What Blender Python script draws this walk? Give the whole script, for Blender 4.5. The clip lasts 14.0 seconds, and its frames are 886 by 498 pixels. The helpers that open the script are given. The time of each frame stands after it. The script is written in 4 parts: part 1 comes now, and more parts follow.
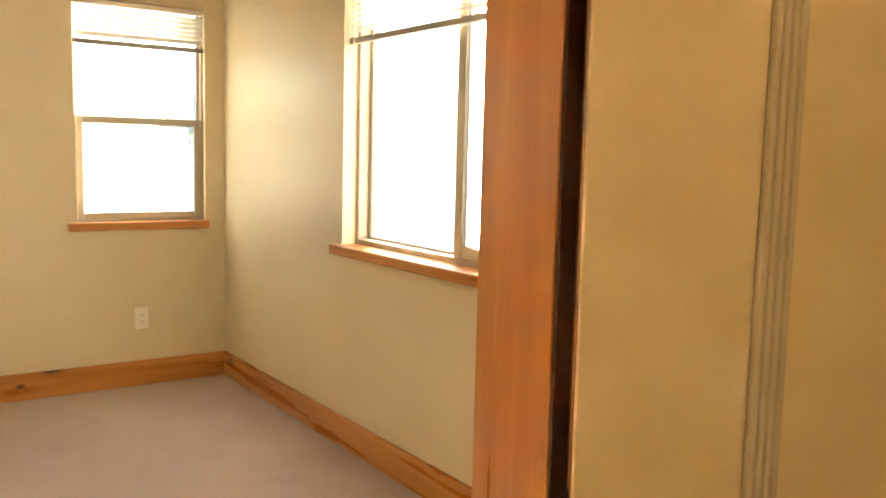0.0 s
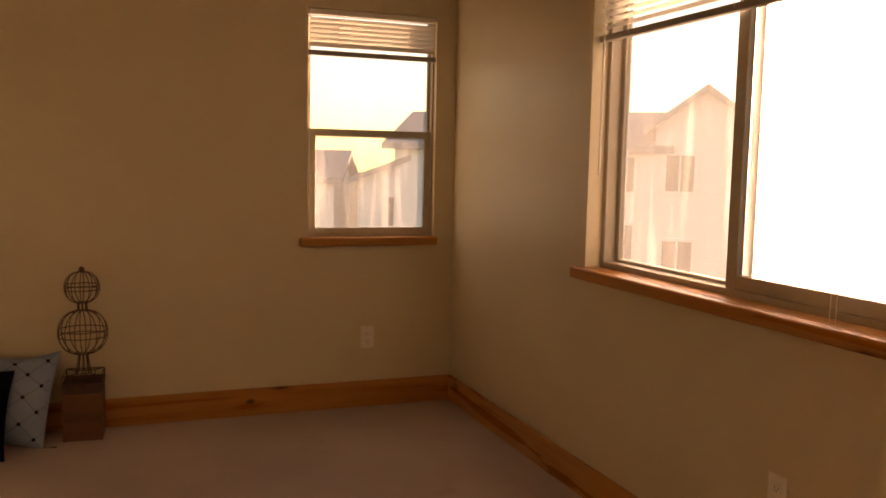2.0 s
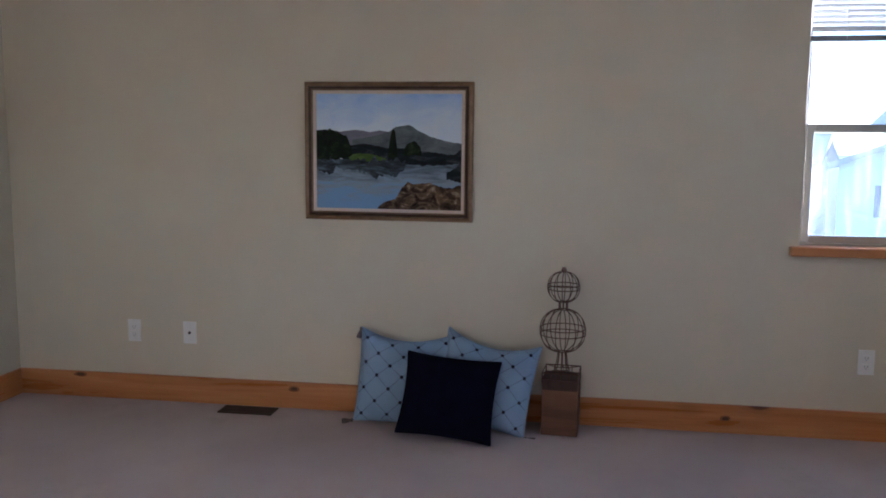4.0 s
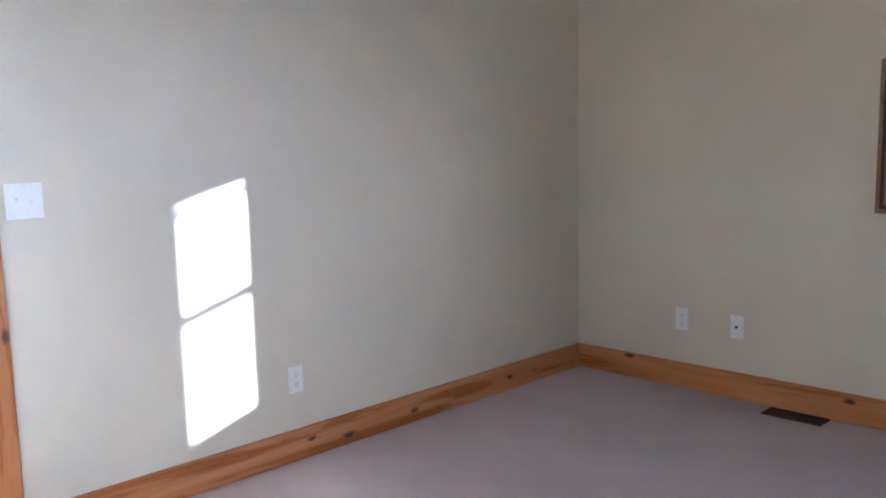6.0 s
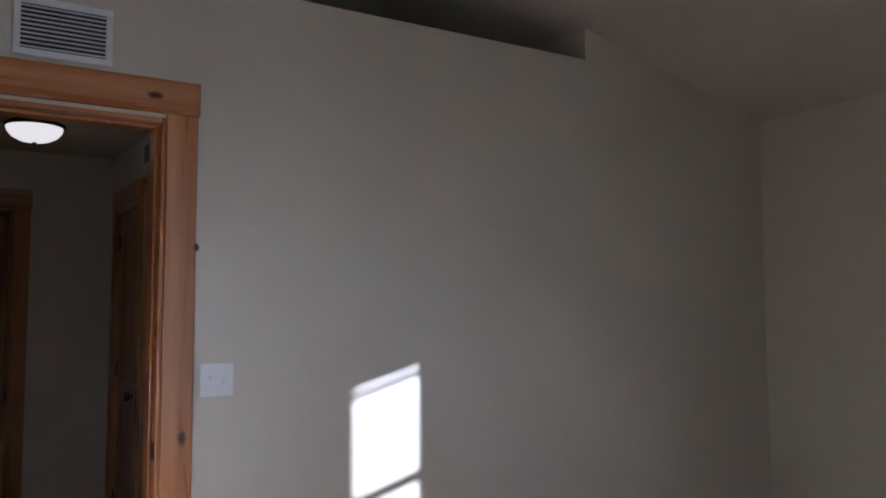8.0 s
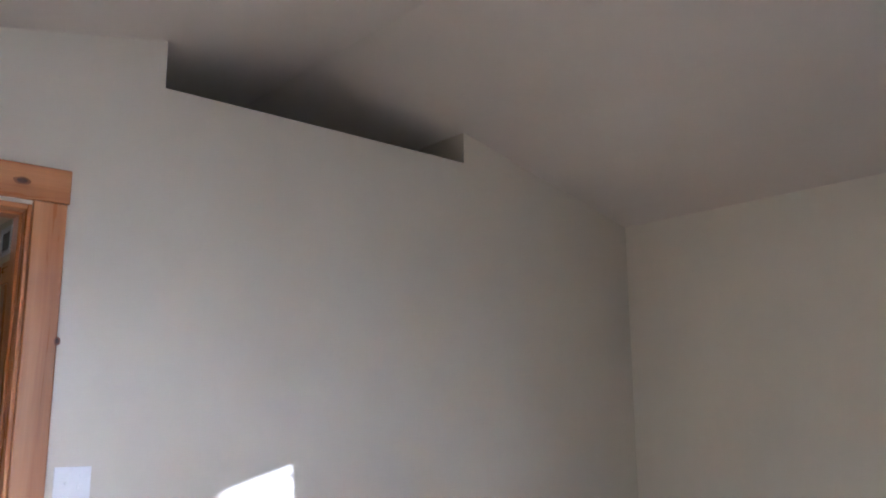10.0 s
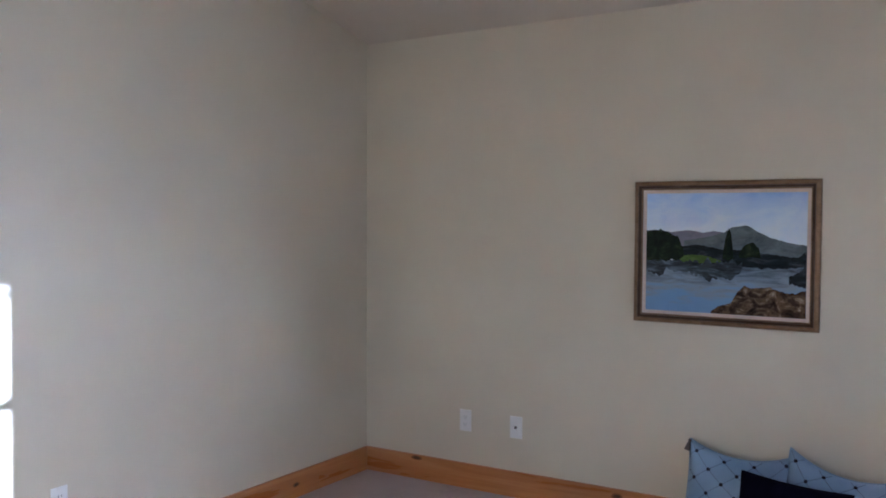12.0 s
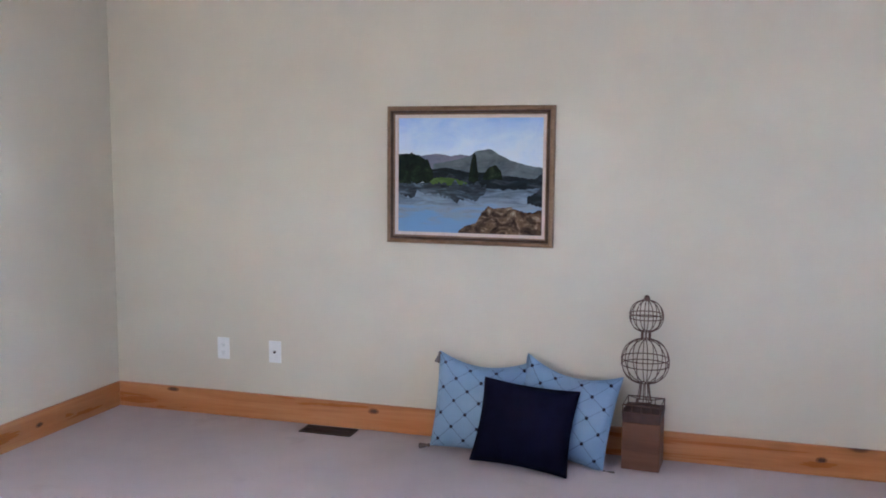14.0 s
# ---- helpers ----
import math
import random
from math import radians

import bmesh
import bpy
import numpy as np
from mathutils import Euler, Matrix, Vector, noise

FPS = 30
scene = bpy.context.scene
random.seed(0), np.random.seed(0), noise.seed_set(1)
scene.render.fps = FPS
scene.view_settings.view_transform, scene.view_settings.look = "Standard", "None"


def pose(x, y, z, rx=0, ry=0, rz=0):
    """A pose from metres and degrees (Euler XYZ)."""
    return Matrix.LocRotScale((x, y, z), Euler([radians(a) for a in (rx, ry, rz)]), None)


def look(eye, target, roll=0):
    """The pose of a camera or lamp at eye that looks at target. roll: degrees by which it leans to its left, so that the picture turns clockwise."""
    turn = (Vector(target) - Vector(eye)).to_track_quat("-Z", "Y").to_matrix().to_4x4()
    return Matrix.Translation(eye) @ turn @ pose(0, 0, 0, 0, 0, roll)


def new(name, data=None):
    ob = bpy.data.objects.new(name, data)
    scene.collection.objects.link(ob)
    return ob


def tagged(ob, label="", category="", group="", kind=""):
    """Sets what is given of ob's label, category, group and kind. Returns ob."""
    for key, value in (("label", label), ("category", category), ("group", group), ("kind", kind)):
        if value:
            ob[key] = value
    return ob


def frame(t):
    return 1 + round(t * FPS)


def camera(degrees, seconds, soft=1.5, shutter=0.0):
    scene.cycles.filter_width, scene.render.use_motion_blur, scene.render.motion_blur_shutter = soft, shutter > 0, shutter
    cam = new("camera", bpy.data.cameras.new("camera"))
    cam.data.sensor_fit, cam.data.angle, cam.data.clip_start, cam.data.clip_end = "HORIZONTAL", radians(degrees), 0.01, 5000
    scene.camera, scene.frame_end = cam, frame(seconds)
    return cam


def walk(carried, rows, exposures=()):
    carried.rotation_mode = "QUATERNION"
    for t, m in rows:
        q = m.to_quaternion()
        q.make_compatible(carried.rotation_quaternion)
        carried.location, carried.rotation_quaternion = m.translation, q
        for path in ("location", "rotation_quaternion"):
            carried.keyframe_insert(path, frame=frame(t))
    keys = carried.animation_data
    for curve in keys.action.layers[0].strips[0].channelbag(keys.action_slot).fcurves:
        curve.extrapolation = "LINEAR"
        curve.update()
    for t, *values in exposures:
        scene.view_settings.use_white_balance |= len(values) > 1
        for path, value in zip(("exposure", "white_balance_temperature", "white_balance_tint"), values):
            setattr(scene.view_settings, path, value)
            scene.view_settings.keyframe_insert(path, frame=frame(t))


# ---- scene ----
cam = camera(54.5, 14.0, 1.8)
PATH = [
    (0, (2.902, -4.586, 1.268), (4.038, -2.955, 1.046), 1.4),
    (0.5, (2.809, -4.457, 1.223), (4.108, -2.954, 0.998), 2.7),
    (1, (2.870, -4.313, 1.241), (4.020, -2.692, 1.020), 0.7),
    (1.5, (2.973, -4.211, 1.225), (3.928, -2.469, 0.99), 0.9),
    (2, (2.974, -4.193, 1.25), (3.681, -2.332, 1.053), 1.2),
    (2.2, (3.01, -4.162, 1.27), (3.612, -2.268, 1.053), 1.3),
    (4.3, (2.886, -3.996, 1.326), (2.403, -2.071, 1.079), -0.0),
    (4.5, (2.882, -3.993, 1.295), (2.285, -2.099, 1.065), -0.2),
    (5, (2.888, -3.951, 1.348), (2.003, -2.176, 1.095), -0.9),
    (5.5, (2.857, -3.956, 1.333), (1.709, -2.338, 1.076), -0.6),
    (6, (2.905, -3.917, 1.327), (1.489, -2.53, 1.066), -1.4),
    (6.5, (2.908, -3.904, 1.345), (1.318, -2.706, 1.153), 0.1),
    (7, (2.897, -3.896, 1.31), (1.187, -2.868, 1.181), -0.2),
    (7.5, (2.936, -3.887, 1.359), (1.213, -2.871, 1.345), 0.5),
    (7.7, (2.946, -3.882, 1.357), (1.231, -2.857, 1.424), -0.1),
    (9.8, (2.933, -3.9, 1.35), (1.406, -2.674, 1.752), 0.5),
    (10.3, (2.906, -3.917, 1.346), (1.501, -2.53, 1.662), -0.7),
    (10.5, (2.883, -3.937, 1.366), (1.526, -2.492, 1.631), 0.6),
    (11, (2.885, -3.948, 1.37), (1.632, -2.395, 1.519), 0.3),
    (11.5, (2.921, -3.938, 1.357), (1.762, -2.309, 1.411), 0.3),
    (12, (2.944, -3.929, 1.405), (1.891, -2.23, 1.346), 0.2),
    (12.5, (2.997, -3.895, 1.408), (2.05, -2.137, 1.303), 0.0),
    (13, (2.991, -3.897, 1.443), (2.196, -2.07, 1.272), -0.2),
    (13.5, (2.993, -3.918, 1.424), (2.332, -2.041, 1.223), -0.4),
    (14, (3.038, -3.928, 1.346), (2.465, -2.023, 1.142), 0.3),
]
# exposures: seconds, stops, kelvin, tint
EXPOSURES = [(0.0, 3.68, 9765, 12), (0.5, 3.08, 11625, 18), (1.0, 2.63, 14880, 28), (1.5, 1.95, 18600, 41), (2.2, 1.39, 18600, 44),
             (3.0, 2.02, 10342, 26), (3.6, 2.3, 5894, 19.5), (4.3, 2.57, 4508, 16.5), (5.0, 2.9, 4508, 16.5), (5.5, 3.12, 4508, 16.5),
             (6.5, 2.16, 4777, 17.5), (7.5, 1.33, 4824, 19.5), (9.8, 2.35, 4767, 19.5), (10.5, 2.91, 4663, 19.5), (11.0, 2.88, 4618, 18.5),
             (11.5, 2.53, 4618, 17.5), (12.5, 3.25, 4574, 17.5), (14.0, 3.65, 4487, 16.5)]
walk(cam, [(t, look(eye, target, roll)) for t, eye, target, roll in PATH], EXPOSURES)

# ---- plan, in metres: x east, y north; the corner of the painting wall and the door wall is the origin ----
EAST, SOUTH = 4.62, -3.90          # inner faces of the window wall and of the closet wall
EAVE, EAVE_S, RIDGE_Y, RIDGE_Z = 2.412, 2.48, -1.99, 2.888
NW = (3.848, 4.512, 0.862, 1.99)   # narrow window opening: x0, x1, z0, z1
WW = (-2.80, -1.372, 0.862, 1.99)  # wide window opening: y0, y1, z0, z1
DOOR_C = (-3.84, -3.13, 2.045)     # hall doorway in the west wall: y0, y1, height
DOOR_D = (2.60, 3.455, 2.045)       # doorway in the south wall: x0, x1, height
NICHE = (-2.715, -1.232, 2.555)    # high niche in the west wall: y0, y1, sill
BASE_H, D_THICK = 0.135, 0.2225
HALL_W, HALL_N, HALL_TOP = -2.85, -2.74, 2.40
SUN = Vector((1.0, 0.556, 0.163)).normalized()

# ---- world and sun ----
world = bpy.data.worlds.new("sky")
scene.world = world
world.use_nodes = True
wn = world.node_tree.nodes
sky = wn.new("ShaderNodeTexSky")
sky.sky_type = "NISHITA"
sky.sun_disc = False
sky.sun_elevation = math.asin(SUN.z)
sky.sun_rotation = math.atan2(SUN.x, SUN.y)
sky.air_density, sky.dust_density, sky.ozone_density = 1.0, 0.0, 3.0
world.node_tree.links.new(sky.outputs[0], wn["Background"].inputs[0])
wn["Background"].inputs[1].default_value = 0.15
sun_data = bpy.data.lights.new("sun", "SUN")
sun_data.energy, sun_data.angle, sun_data.color = 4.0, radians(0.5), (1.0, 0.95, 0.88)
sun = new("sun", sun_data)
sun.matrix_world = look(SUN * 30, (0, 0, 0))


# ---- materials ----
def material(name, color, rough=0.6, metal=0.0, spec=0.5):
    m = bpy.data.materials.new(name)
    m.use_nodes = True
    b = m.node_tree.nodes["Principled BSDF"]
    b.inputs["Base Color"].default_value = (*color, 1)
    b.inputs["Roughness"].default_value = rough
    b.inputs["Metallic"].default_value = metal
    b.inputs["Specular IOR Level"].default_value = spec
    return m


class Nodes:
    """Short ways to add nodes to a material."""

    def __init__(self, m):
        self.t = m.node_tree
        self.b = self.t.nodes["Principled BSDF"]

    def add(self, kind, **inputs):
        n = self.t.nodes.new(kind)
        for k, v in inputs.items():
            n.inputs[k.replace("_", " ")].default_value = v
        return n

    def link(self, a, b):
        self.t.links.new(a, b)

    def coords(self, scale=(1, 1, 1), which="Object"):
        c = self.add("ShaderNodeTexCoord")
        mp = self.add("ShaderNodeMapping")
        mp.inputs["Scale"].default_value = scale
        self.link(c.outputs[which], mp.inputs["Vector"])
        return mp

    def noise(self, at, scale, detail=4.0, rough=0.55, distortion=0.0):
        n = self.add("ShaderNodeTexNoise", Scale=scale, Detail=detail, Roughness=rough, Distortion=distortion)
        self.link(at.outputs[0], n.inputs["Vector"])
        return n

    def ramp(self, fac, stops):
        r = self.add("ShaderNodeValToRGB")
        e = r.color_ramp.elements
        while len(e) < len(stops):
            e.new(0.5)
        for k, (p, c) in zip(e, stops):
            k.position, k.color = p, (*c, 1)
        self.link(fac, r.inputs[0])
        return r

    def mix(self, fac, a, b, blend="MIX"):
        n = self.t.nodes.new("ShaderNodeMix")
        n.data_type, n.blend_type = "RGBA", blend
        for sock, v in ((n.inputs[0], fac), (n.inputs[6], a), (n.inputs[7], b)):
            if isinstance(v, bpy.types.NodeSocket):
                self.link(v, sock)
            elif isinstance(v, tuple):
                sock.default_value = (*v, 1)
            else:
                sock.default_value = v
        return n.outputs[2]

    def math(self, op, a, b):
        n = self.t.nodes.new("ShaderNodeMath")
        n.operation = op
        for sock, v in zip(n.inputs, (a, b)):
            if isinstance(v, bpy.types.NodeSocket):
                self.link(v, sock)
            else:
                sock.default_value = v
        return n.outputs[0]

    def bump(self, height, strength, distance):
        n = self.add("ShaderNodeBump", Strength=strength, Distance=distance)
        self.link(height, n.inputs["Height"])
        self.link(n.outputs[0], self.b.inputs["Normal"])

    def color(self, sock):
        self.link(sock, self.b.inputs["Base Color"])

    def rough(self, sock, lo, hi):
        n = self.add("ShaderNodeMapRange", To_Min=lo, To_Max=hi)
        self.link(sock, n.inputs[0])
        self.link(n.outputs[0], self.b.inputs["Roughness"])


def two_tone(name, a, b, scale, rough=0.6, bump=0.2, fine=200.0, dist=0.001, metal=0.0, spec=0.5, spread=0.2):
    """A surface that wavers between two colours, with a fine relief."""
    m = material(name, a, rough, metal, spec)
    n = Nodes(m)
    at = n.coords()
    big = n.noise(at, scale, 5)
    small = n.noise(at, fine, 3)
    n.color(n.mix(n.math("MULTIPLY", small.outputs[0], 0.25), n.ramp(big.outputs[0], [(0.5 - spread, a), (0.5 + spread, b)]).outputs[0], b))
    n.rough(big.outputs[0], max(rough - 0.06, 0.03), rough + 0.06)
    n.bump(small.outputs[0], bump, dist)
    return m


def paint(name, a, b, rough):
    """Rolled wall paint with orange-peel texture and faint scuffs."""
    m = material(name, a, rough, 0.0, 0.45)
    n = Nodes(m)
    at = n.coords()
    n.color(n.ramp(n.noise(at, 1.3, 6, 0.6).outputs[0], [(0.3, a), (0.7, b)]).outputs[0])
    n.rough(n.noise(at, 3.0, 4).outputs[0], rough - 0.05, rough + 0.07)
    peel = n.noise(at, 95, 2, 0.5)
    n.bump(peel.outputs[0], 0.22, 0.0015)
    return m


def pine(name, dark, mid, light, rough=0.33, knots=True):
    """Knotty pine under amber varnish; the grain runs along the board's own x."""
    m = material(name, mid, rough, 0.0, 0.5)
    n = Nodes(m)
    info = n.add("ShaderNodeObjectInfo")
    shift = n.add("ShaderNodeVectorMath")
    shift.operation = "ADD"
    c = n.add("ShaderNodeTexCoord")
    rnd = n.math("MULTIPLY", info.outputs["Random"], 37.0)
    n.link(c.outputs["Object"], shift.inputs[0])
    n.link(rnd, shift.inputs[1])

    def stretched(sx, sy):
        mp = n.add("ShaderNodeMapping")
        mp.inputs["Scale"].default_value = (sx, sy, sy)
        n.link(shift.outputs[0], mp.inputs["Vector"])
        return mp
    broad = n.noise(stretched(0.9, 14), 1.0, 4, 0.55, 0.6)
    grain = n.noise(stretched(2.5, 130), 1.0, 5, 0.6)
    col = n.ramp(broad.outputs[0], [(0.28, dark), (0.5, mid), (0.72, light)]).outputs[0]
    col = n.mix(n.math("MULTIPLY", grain.outputs[0], 0.45), col, dark)
    if knots:
        v = n.add("ShaderNodeTexVoronoi", Scale=1.0, Randomness=1.0)
        n.link(stretched(3.1, 7.0).outputs[0], v.inputs["Vector"])
        pick = n.add("ShaderNodeSeparateColor")
        n.link(v.outputs["Color"], pick.inputs[0])
        few = n.math("GREATER_THAN", pick.outputs[0], 0.80)
        near = n.ramp(v.outputs["Distance"], [(0.0, (1, 1, 1)), (0.10, (0.9, 0.9, 0.9)), (0.16, (0.25, 0.25, 0.25)), (0.30, (0, 0, 0))])
        col = n.mix(n.math("MULTIPLY", near.outputs[0], few), col, (0.075, 0.022, 0.008))
    n.color(col)
    n.rough(broad.outputs[0], rough - 0.05, rough + 0.08)
    n.bump(grain.outputs[0], 0.12, 0.0008)
    return m


WALL = paint("eggshell_beige_paint", (0.60, 0.536, 0.405), (0.645, 0.580, 0.445), 0.37)
CEIL = paint("ceiling_paint", (0.58, 0.515, 0.41), (0.63, 0.56, 0.45), 0.75)
PINE = pine("amber_pine", (0.30, 0.10, 0.025), (0.47, 0.195, 0.054), (0.60, 0.29, 0.095), 0.27)
PINE_DOOR = pine("amber_pine_door", (0.24, 0.09, 0.022), (0.38, 0.16, 0.045), (0.48, 0.22, 0.07))
VINYL = two_tone("almond_vinyl", (0.36, 0.335, 0.29), (0.42, 0.39, 0.34), 6, 0.38, 0.05)
BLIND = two_tone("white_blind_slat", (0.72, 0.70, 0.66), (0.78, 0.76, 0.72), 20, 0.35, 0.03)
PLATE = two_tone("white_plastic_plate", (0.74, 0.73, 0.70), (0.80, 0.79, 0.76), 30, 0.3, 0.03)
# taupe puts the bottom rail's backlit shade into its colour
RAIL_BACKLIT = two_tone("backlit_blind_rail", (0.26, 0.24, 0.215), (0.31, 0.29, 0.26), 20, 0.4, 0.03)
# red-brown for the shadow line beside the closet stop
SEAM_SHADE = two_tone("red_brown_seam_shade", (0.030, 0.008, 0.006), (0.05, 0.014, 0.01), 30, 0.6, 0.1)
SLIT = material("outlet_slot", (0.16, 0.155, 0.15), 0.6)
SLOT = material("dark_slot", (0.02, 0.02, 0.02), 0.6)
BRONZE = two_tone("oil_rubbed_bronze", (0.030, 0.022, 0.018), (0.06, 0.042, 0.03), 40, 0.42, 0.1, metal=0.7)
VENT = two_tone("brown_register_metal", (0.030, 0.018, 0.015), (0.055, 0.034, 0.028), 30, 0.45, 0.1, metal=0.4)
GRILLE = two_tone("white_enamel", (0.70, 0.69, 0.66), (0.76, 0.75, 0.72), 20, 0.4, 0.03)
CORD = material("white_cord", (0.75, 0.73, 0.68), 0.7)
WIRE = two_tone("rusty_wire", (0.075, 0.042, 0.034), (0.16, 0.085, 0.06), 60, 0.6, 0.4, metal=0.5)
BLOCK = pine("rustic_block_wood", (0.085, 0.030, 0.012), (0.15, 0.060, 0.026), (0.21, 0.095, 0.045), 0.65, False)
COLLAR = two_tone("dark_collar_wood", (0.035, 0.014, 0.010), (0.07, 0.03, 0.02), 25, 0.6, 0.3)
GILT = two_tone("bronze_gilt", (0.19, 0.115, 0.055), (0.30, 0.19, 0.10), 30, 0.45, 0.2, metal=0.35)
GILT_DARK = two_tone("dark_gilt", (0.055, 0.03, 0.018), (0.10, 0.055, 0.03), 30, 0.5, 0.2, metal=0.2)
LINER = two_tone("linen_liner", (0.58, 0.47, 0.40), (0.66, 0.55, 0.47), 60, 0.85, 0.4)
NAVY = two_tone("navy_chenille", (0.0045, 0.0042, 0.0125), (0.0075, 0.0070, 0.019), 14, 0.98, 0.8, 450, 0.002, spec=0.03)
BLUE = two_tone("pale_blue_satin", (0.20, 0.295, 0.44), (0.25, 0.35, 0.50), 9, 0.52, 0.5, 600, 0.0006)
STITCH = material("slate_thread", (0.10, 0.13, 0.19), 0.8)
DOT = material("navy_tuft", (0.008, 0.009, 0.025), 0.9)
TASSEL = two_tone("taupe_tassel", (0.10, 0.075, 0.065), (0.17, 0.13, 0.11), 90, 0.9, 0.5)
ROOF = two_tone("grey_shingle", (0.22, 0.22, 0.23), (0.30, 0.30, 0.31), 1.2, 0.9, 0.5, 20, 0.01)
SIDING = two_tone("white_siding", (0.78, 0.78, 0.78), (0.84, 0.84, 0.83), 0.6, 0.6, 0.2, 12, 0.005)
PANE_FAR = material("far_window_glass", (0.10, 0.12, 0.13), 0.12)
LAWN = two_tone("dull_lawn", (0.045, 0.05, 0.03), (0.075, 0.072, 0.045), 0.2, 0.95, 0.5, 4, 0.02)
# grey that imitates stripes of shadow on the closet wall
RIB_SHADE = two_tone("grey_rib_shade", (0.40, 0.37, 0.31), (0.47, 0.44, 0.37), 12, 0.5, 0.1)

CARPET = material("mauve_beige_carpet", (0.50, 0.42, 0.39), 0.97, 0.0, 0.1)
n = Nodes(CARPET)
at = n.coords()
base = n.ramp(n.noise(at, 1.1, 4, 0.6).outputs[0], [(0.30, (0.52, 0.435, 0.42)), (0.62, (0.63, 0.54, 0.52))]).outputs[0]
pile = n.noise(at, 170, 4, 0.7)
base = n.mix(n.math("MULTIPLY", pile.outputs[0], 0.40), base, (0.40, 0.325, 0.31))
stain = n.ramp(n.noise(at, 2.3, 5, 0.65).outputs[0], [(0.60, (0, 0, 0)), (0.74, (0.32, 0.32, 0.32))])
n.color(n.mix(stain.outputs[0], base, (0.33, 0.265, 0.24)))
n.bump(pile.outputs[0], 0.9, 0.006)

def glazing_material(name, low, high, blurred=False):
    """Clear glass under a film of dust and dried streaks, or under a blur that imitates sun glare; low, high: how much
    it covers.
    """
    m = bpy.data.materials.new(name)
    m.use_nodes = True
    t = m.node_tree
    b = t.nodes["Principled BSDF"]
    b.inputs["Base Color"].default_value = (1, 1, 1, 1)
    b.inputs["Roughness"].default_value = 0.0
    b.inputs["IOR"].default_value = 1.45
    b.inputs["Transmission Weight"].default_value = 1.0
    film = t.nodes.new("ShaderNodeBsdfRefraction" if blurred else "ShaderNodeBsdfTranslucent")
    film.inputs["Color"].default_value = (0.88, 0.90, 0.93, 1)
    if blurred:
        film.inputs["Roughness"].default_value = 0.6
        film.inputs["IOR"].default_value = 1.45
    c = t.nodes.new("ShaderNodeTexCoord")
    mp = t.nodes.new("ShaderNodeMapping")
    mp.inputs["Scale"].default_value = (17, 17, 1.6)
    f = t.nodes.new("ShaderNodeTexNoise")
    f.inputs["Scale"].default_value = 1.0
    f.inputs["Detail"].default_value = 5.0
    r = t.nodes.new("ShaderNodeValToRGB")
    r.color_ramp.elements[0].position, r.color_ramp.elements[0].color = 0.52, (low, low, low, 1)
    r.color_ramp.elements[1].position, r.color_ramp.elements[1].color = 0.75, (high, high, high, 1)
    x = t.nodes.new("ShaderNodeMixShader")
    t.links.new(c.outputs["Object"], mp.inputs["Vector"])
    t.links.new(mp.outputs[0], f.inputs["Vector"])
    t.links.new(f.outputs[0], r.inputs[0])
    t.links.new(r.outputs[0], x.inputs[0])
    t.links.new(b.outputs[0], x.inputs[1])
    t.links.new(film.outputs[0], x.inputs[2])
    t.links.new(x.outputs[0], t.nodes["Material Output"].inputs["Surface"])
    return m


GLASS = glazing_material("streaked_glass", 0.06, 0.20)
GLASS_FIXED = glazing_material("dusty_glass", 0.07, 0.18)
# blur added to whiten the sliding pane like glare and hide the ground
GLASS_GLARE = glazing_material("glare_blurred_glass", 0.45, 0.60, True)

BOWL = material("lit_opal_glass", (0.9, 0.86, 0.78), 0.3)
BOWL.node_tree.nodes["Principled BSDF"].inputs["Emission Color"].default_value = (1.0, 0.83, 0.58, 1)
BOWL.node_tree.nodes["Principled BSDF"].inputs["Emission Strength"].default_value = 0.35
WARM_BOWL = material("lit_closet_bowl", (0.9, 0.86, 0.78), 0.3)
WARM_BOWL.node_tree.nodes["Principled BSDF"].inputs["Emission Color"].default_value = (1.0, 0.72, 0.40, 1)
WARM_BOWL.node_tree.nodes["Principled BSDF"].inputs["Emission Strength"].default_value = 3.7


# ---- mesh helpers ----
def part(name, bm, mat, parent=None, label="", m=None, smooth=False):
    """One bmesh as one mesh object, under a thing or a part if one is given."""
    me = bpy.data.meshes.new(name)
    bmesh.ops.recalc_face_normals(bm, faces=bm.faces)
    if smooth:
        for f in bm.faces:
            f.smooth = True
    bm.to_mesh(me)
    bm.free()
    me.materials.append(mat)
    ob = new(name, me)
    if parent:
        ob.parent = parent
    if m is not None:
        ob.matrix_basis = m
    return tagged(ob, label)


def thing(name, label, category, m=None, group="", kind=""):
    ob = new(name)
    ob.empty_display_size = 0.1
    if m is not None:
        ob.matrix_basis = m
    return tagged(ob, label, category, group, kind)


def add_box(bm, lo, hi, bevel=0.0):
    """A box between two corners, with rounded edges if bevel is given."""
    vs = [bm.verts.new((x, y, z)) for x in (lo[0], hi[0]) for y in (lo[1], hi[1]) for z in (lo[2], hi[2])]
    fs = [bm.faces.new([vs[i] for i in q]) for q in ((0, 1, 3, 2), (4, 6, 7, 5), (0, 4, 5, 1), (2, 3, 7, 6), (0, 2, 6, 4), (1, 5, 7, 3))]
    if bevel:
        es = list({e for f in fs for e in f.edges})
        bmesh.ops.bevel(bm, geom=es, offset=bevel, segments=2, profile=0.5, affect="EDGES")
    return bm


def box(lo, hi, bevel=0.0):
    return add_box(bmesh.new(), lo, hi, bevel)


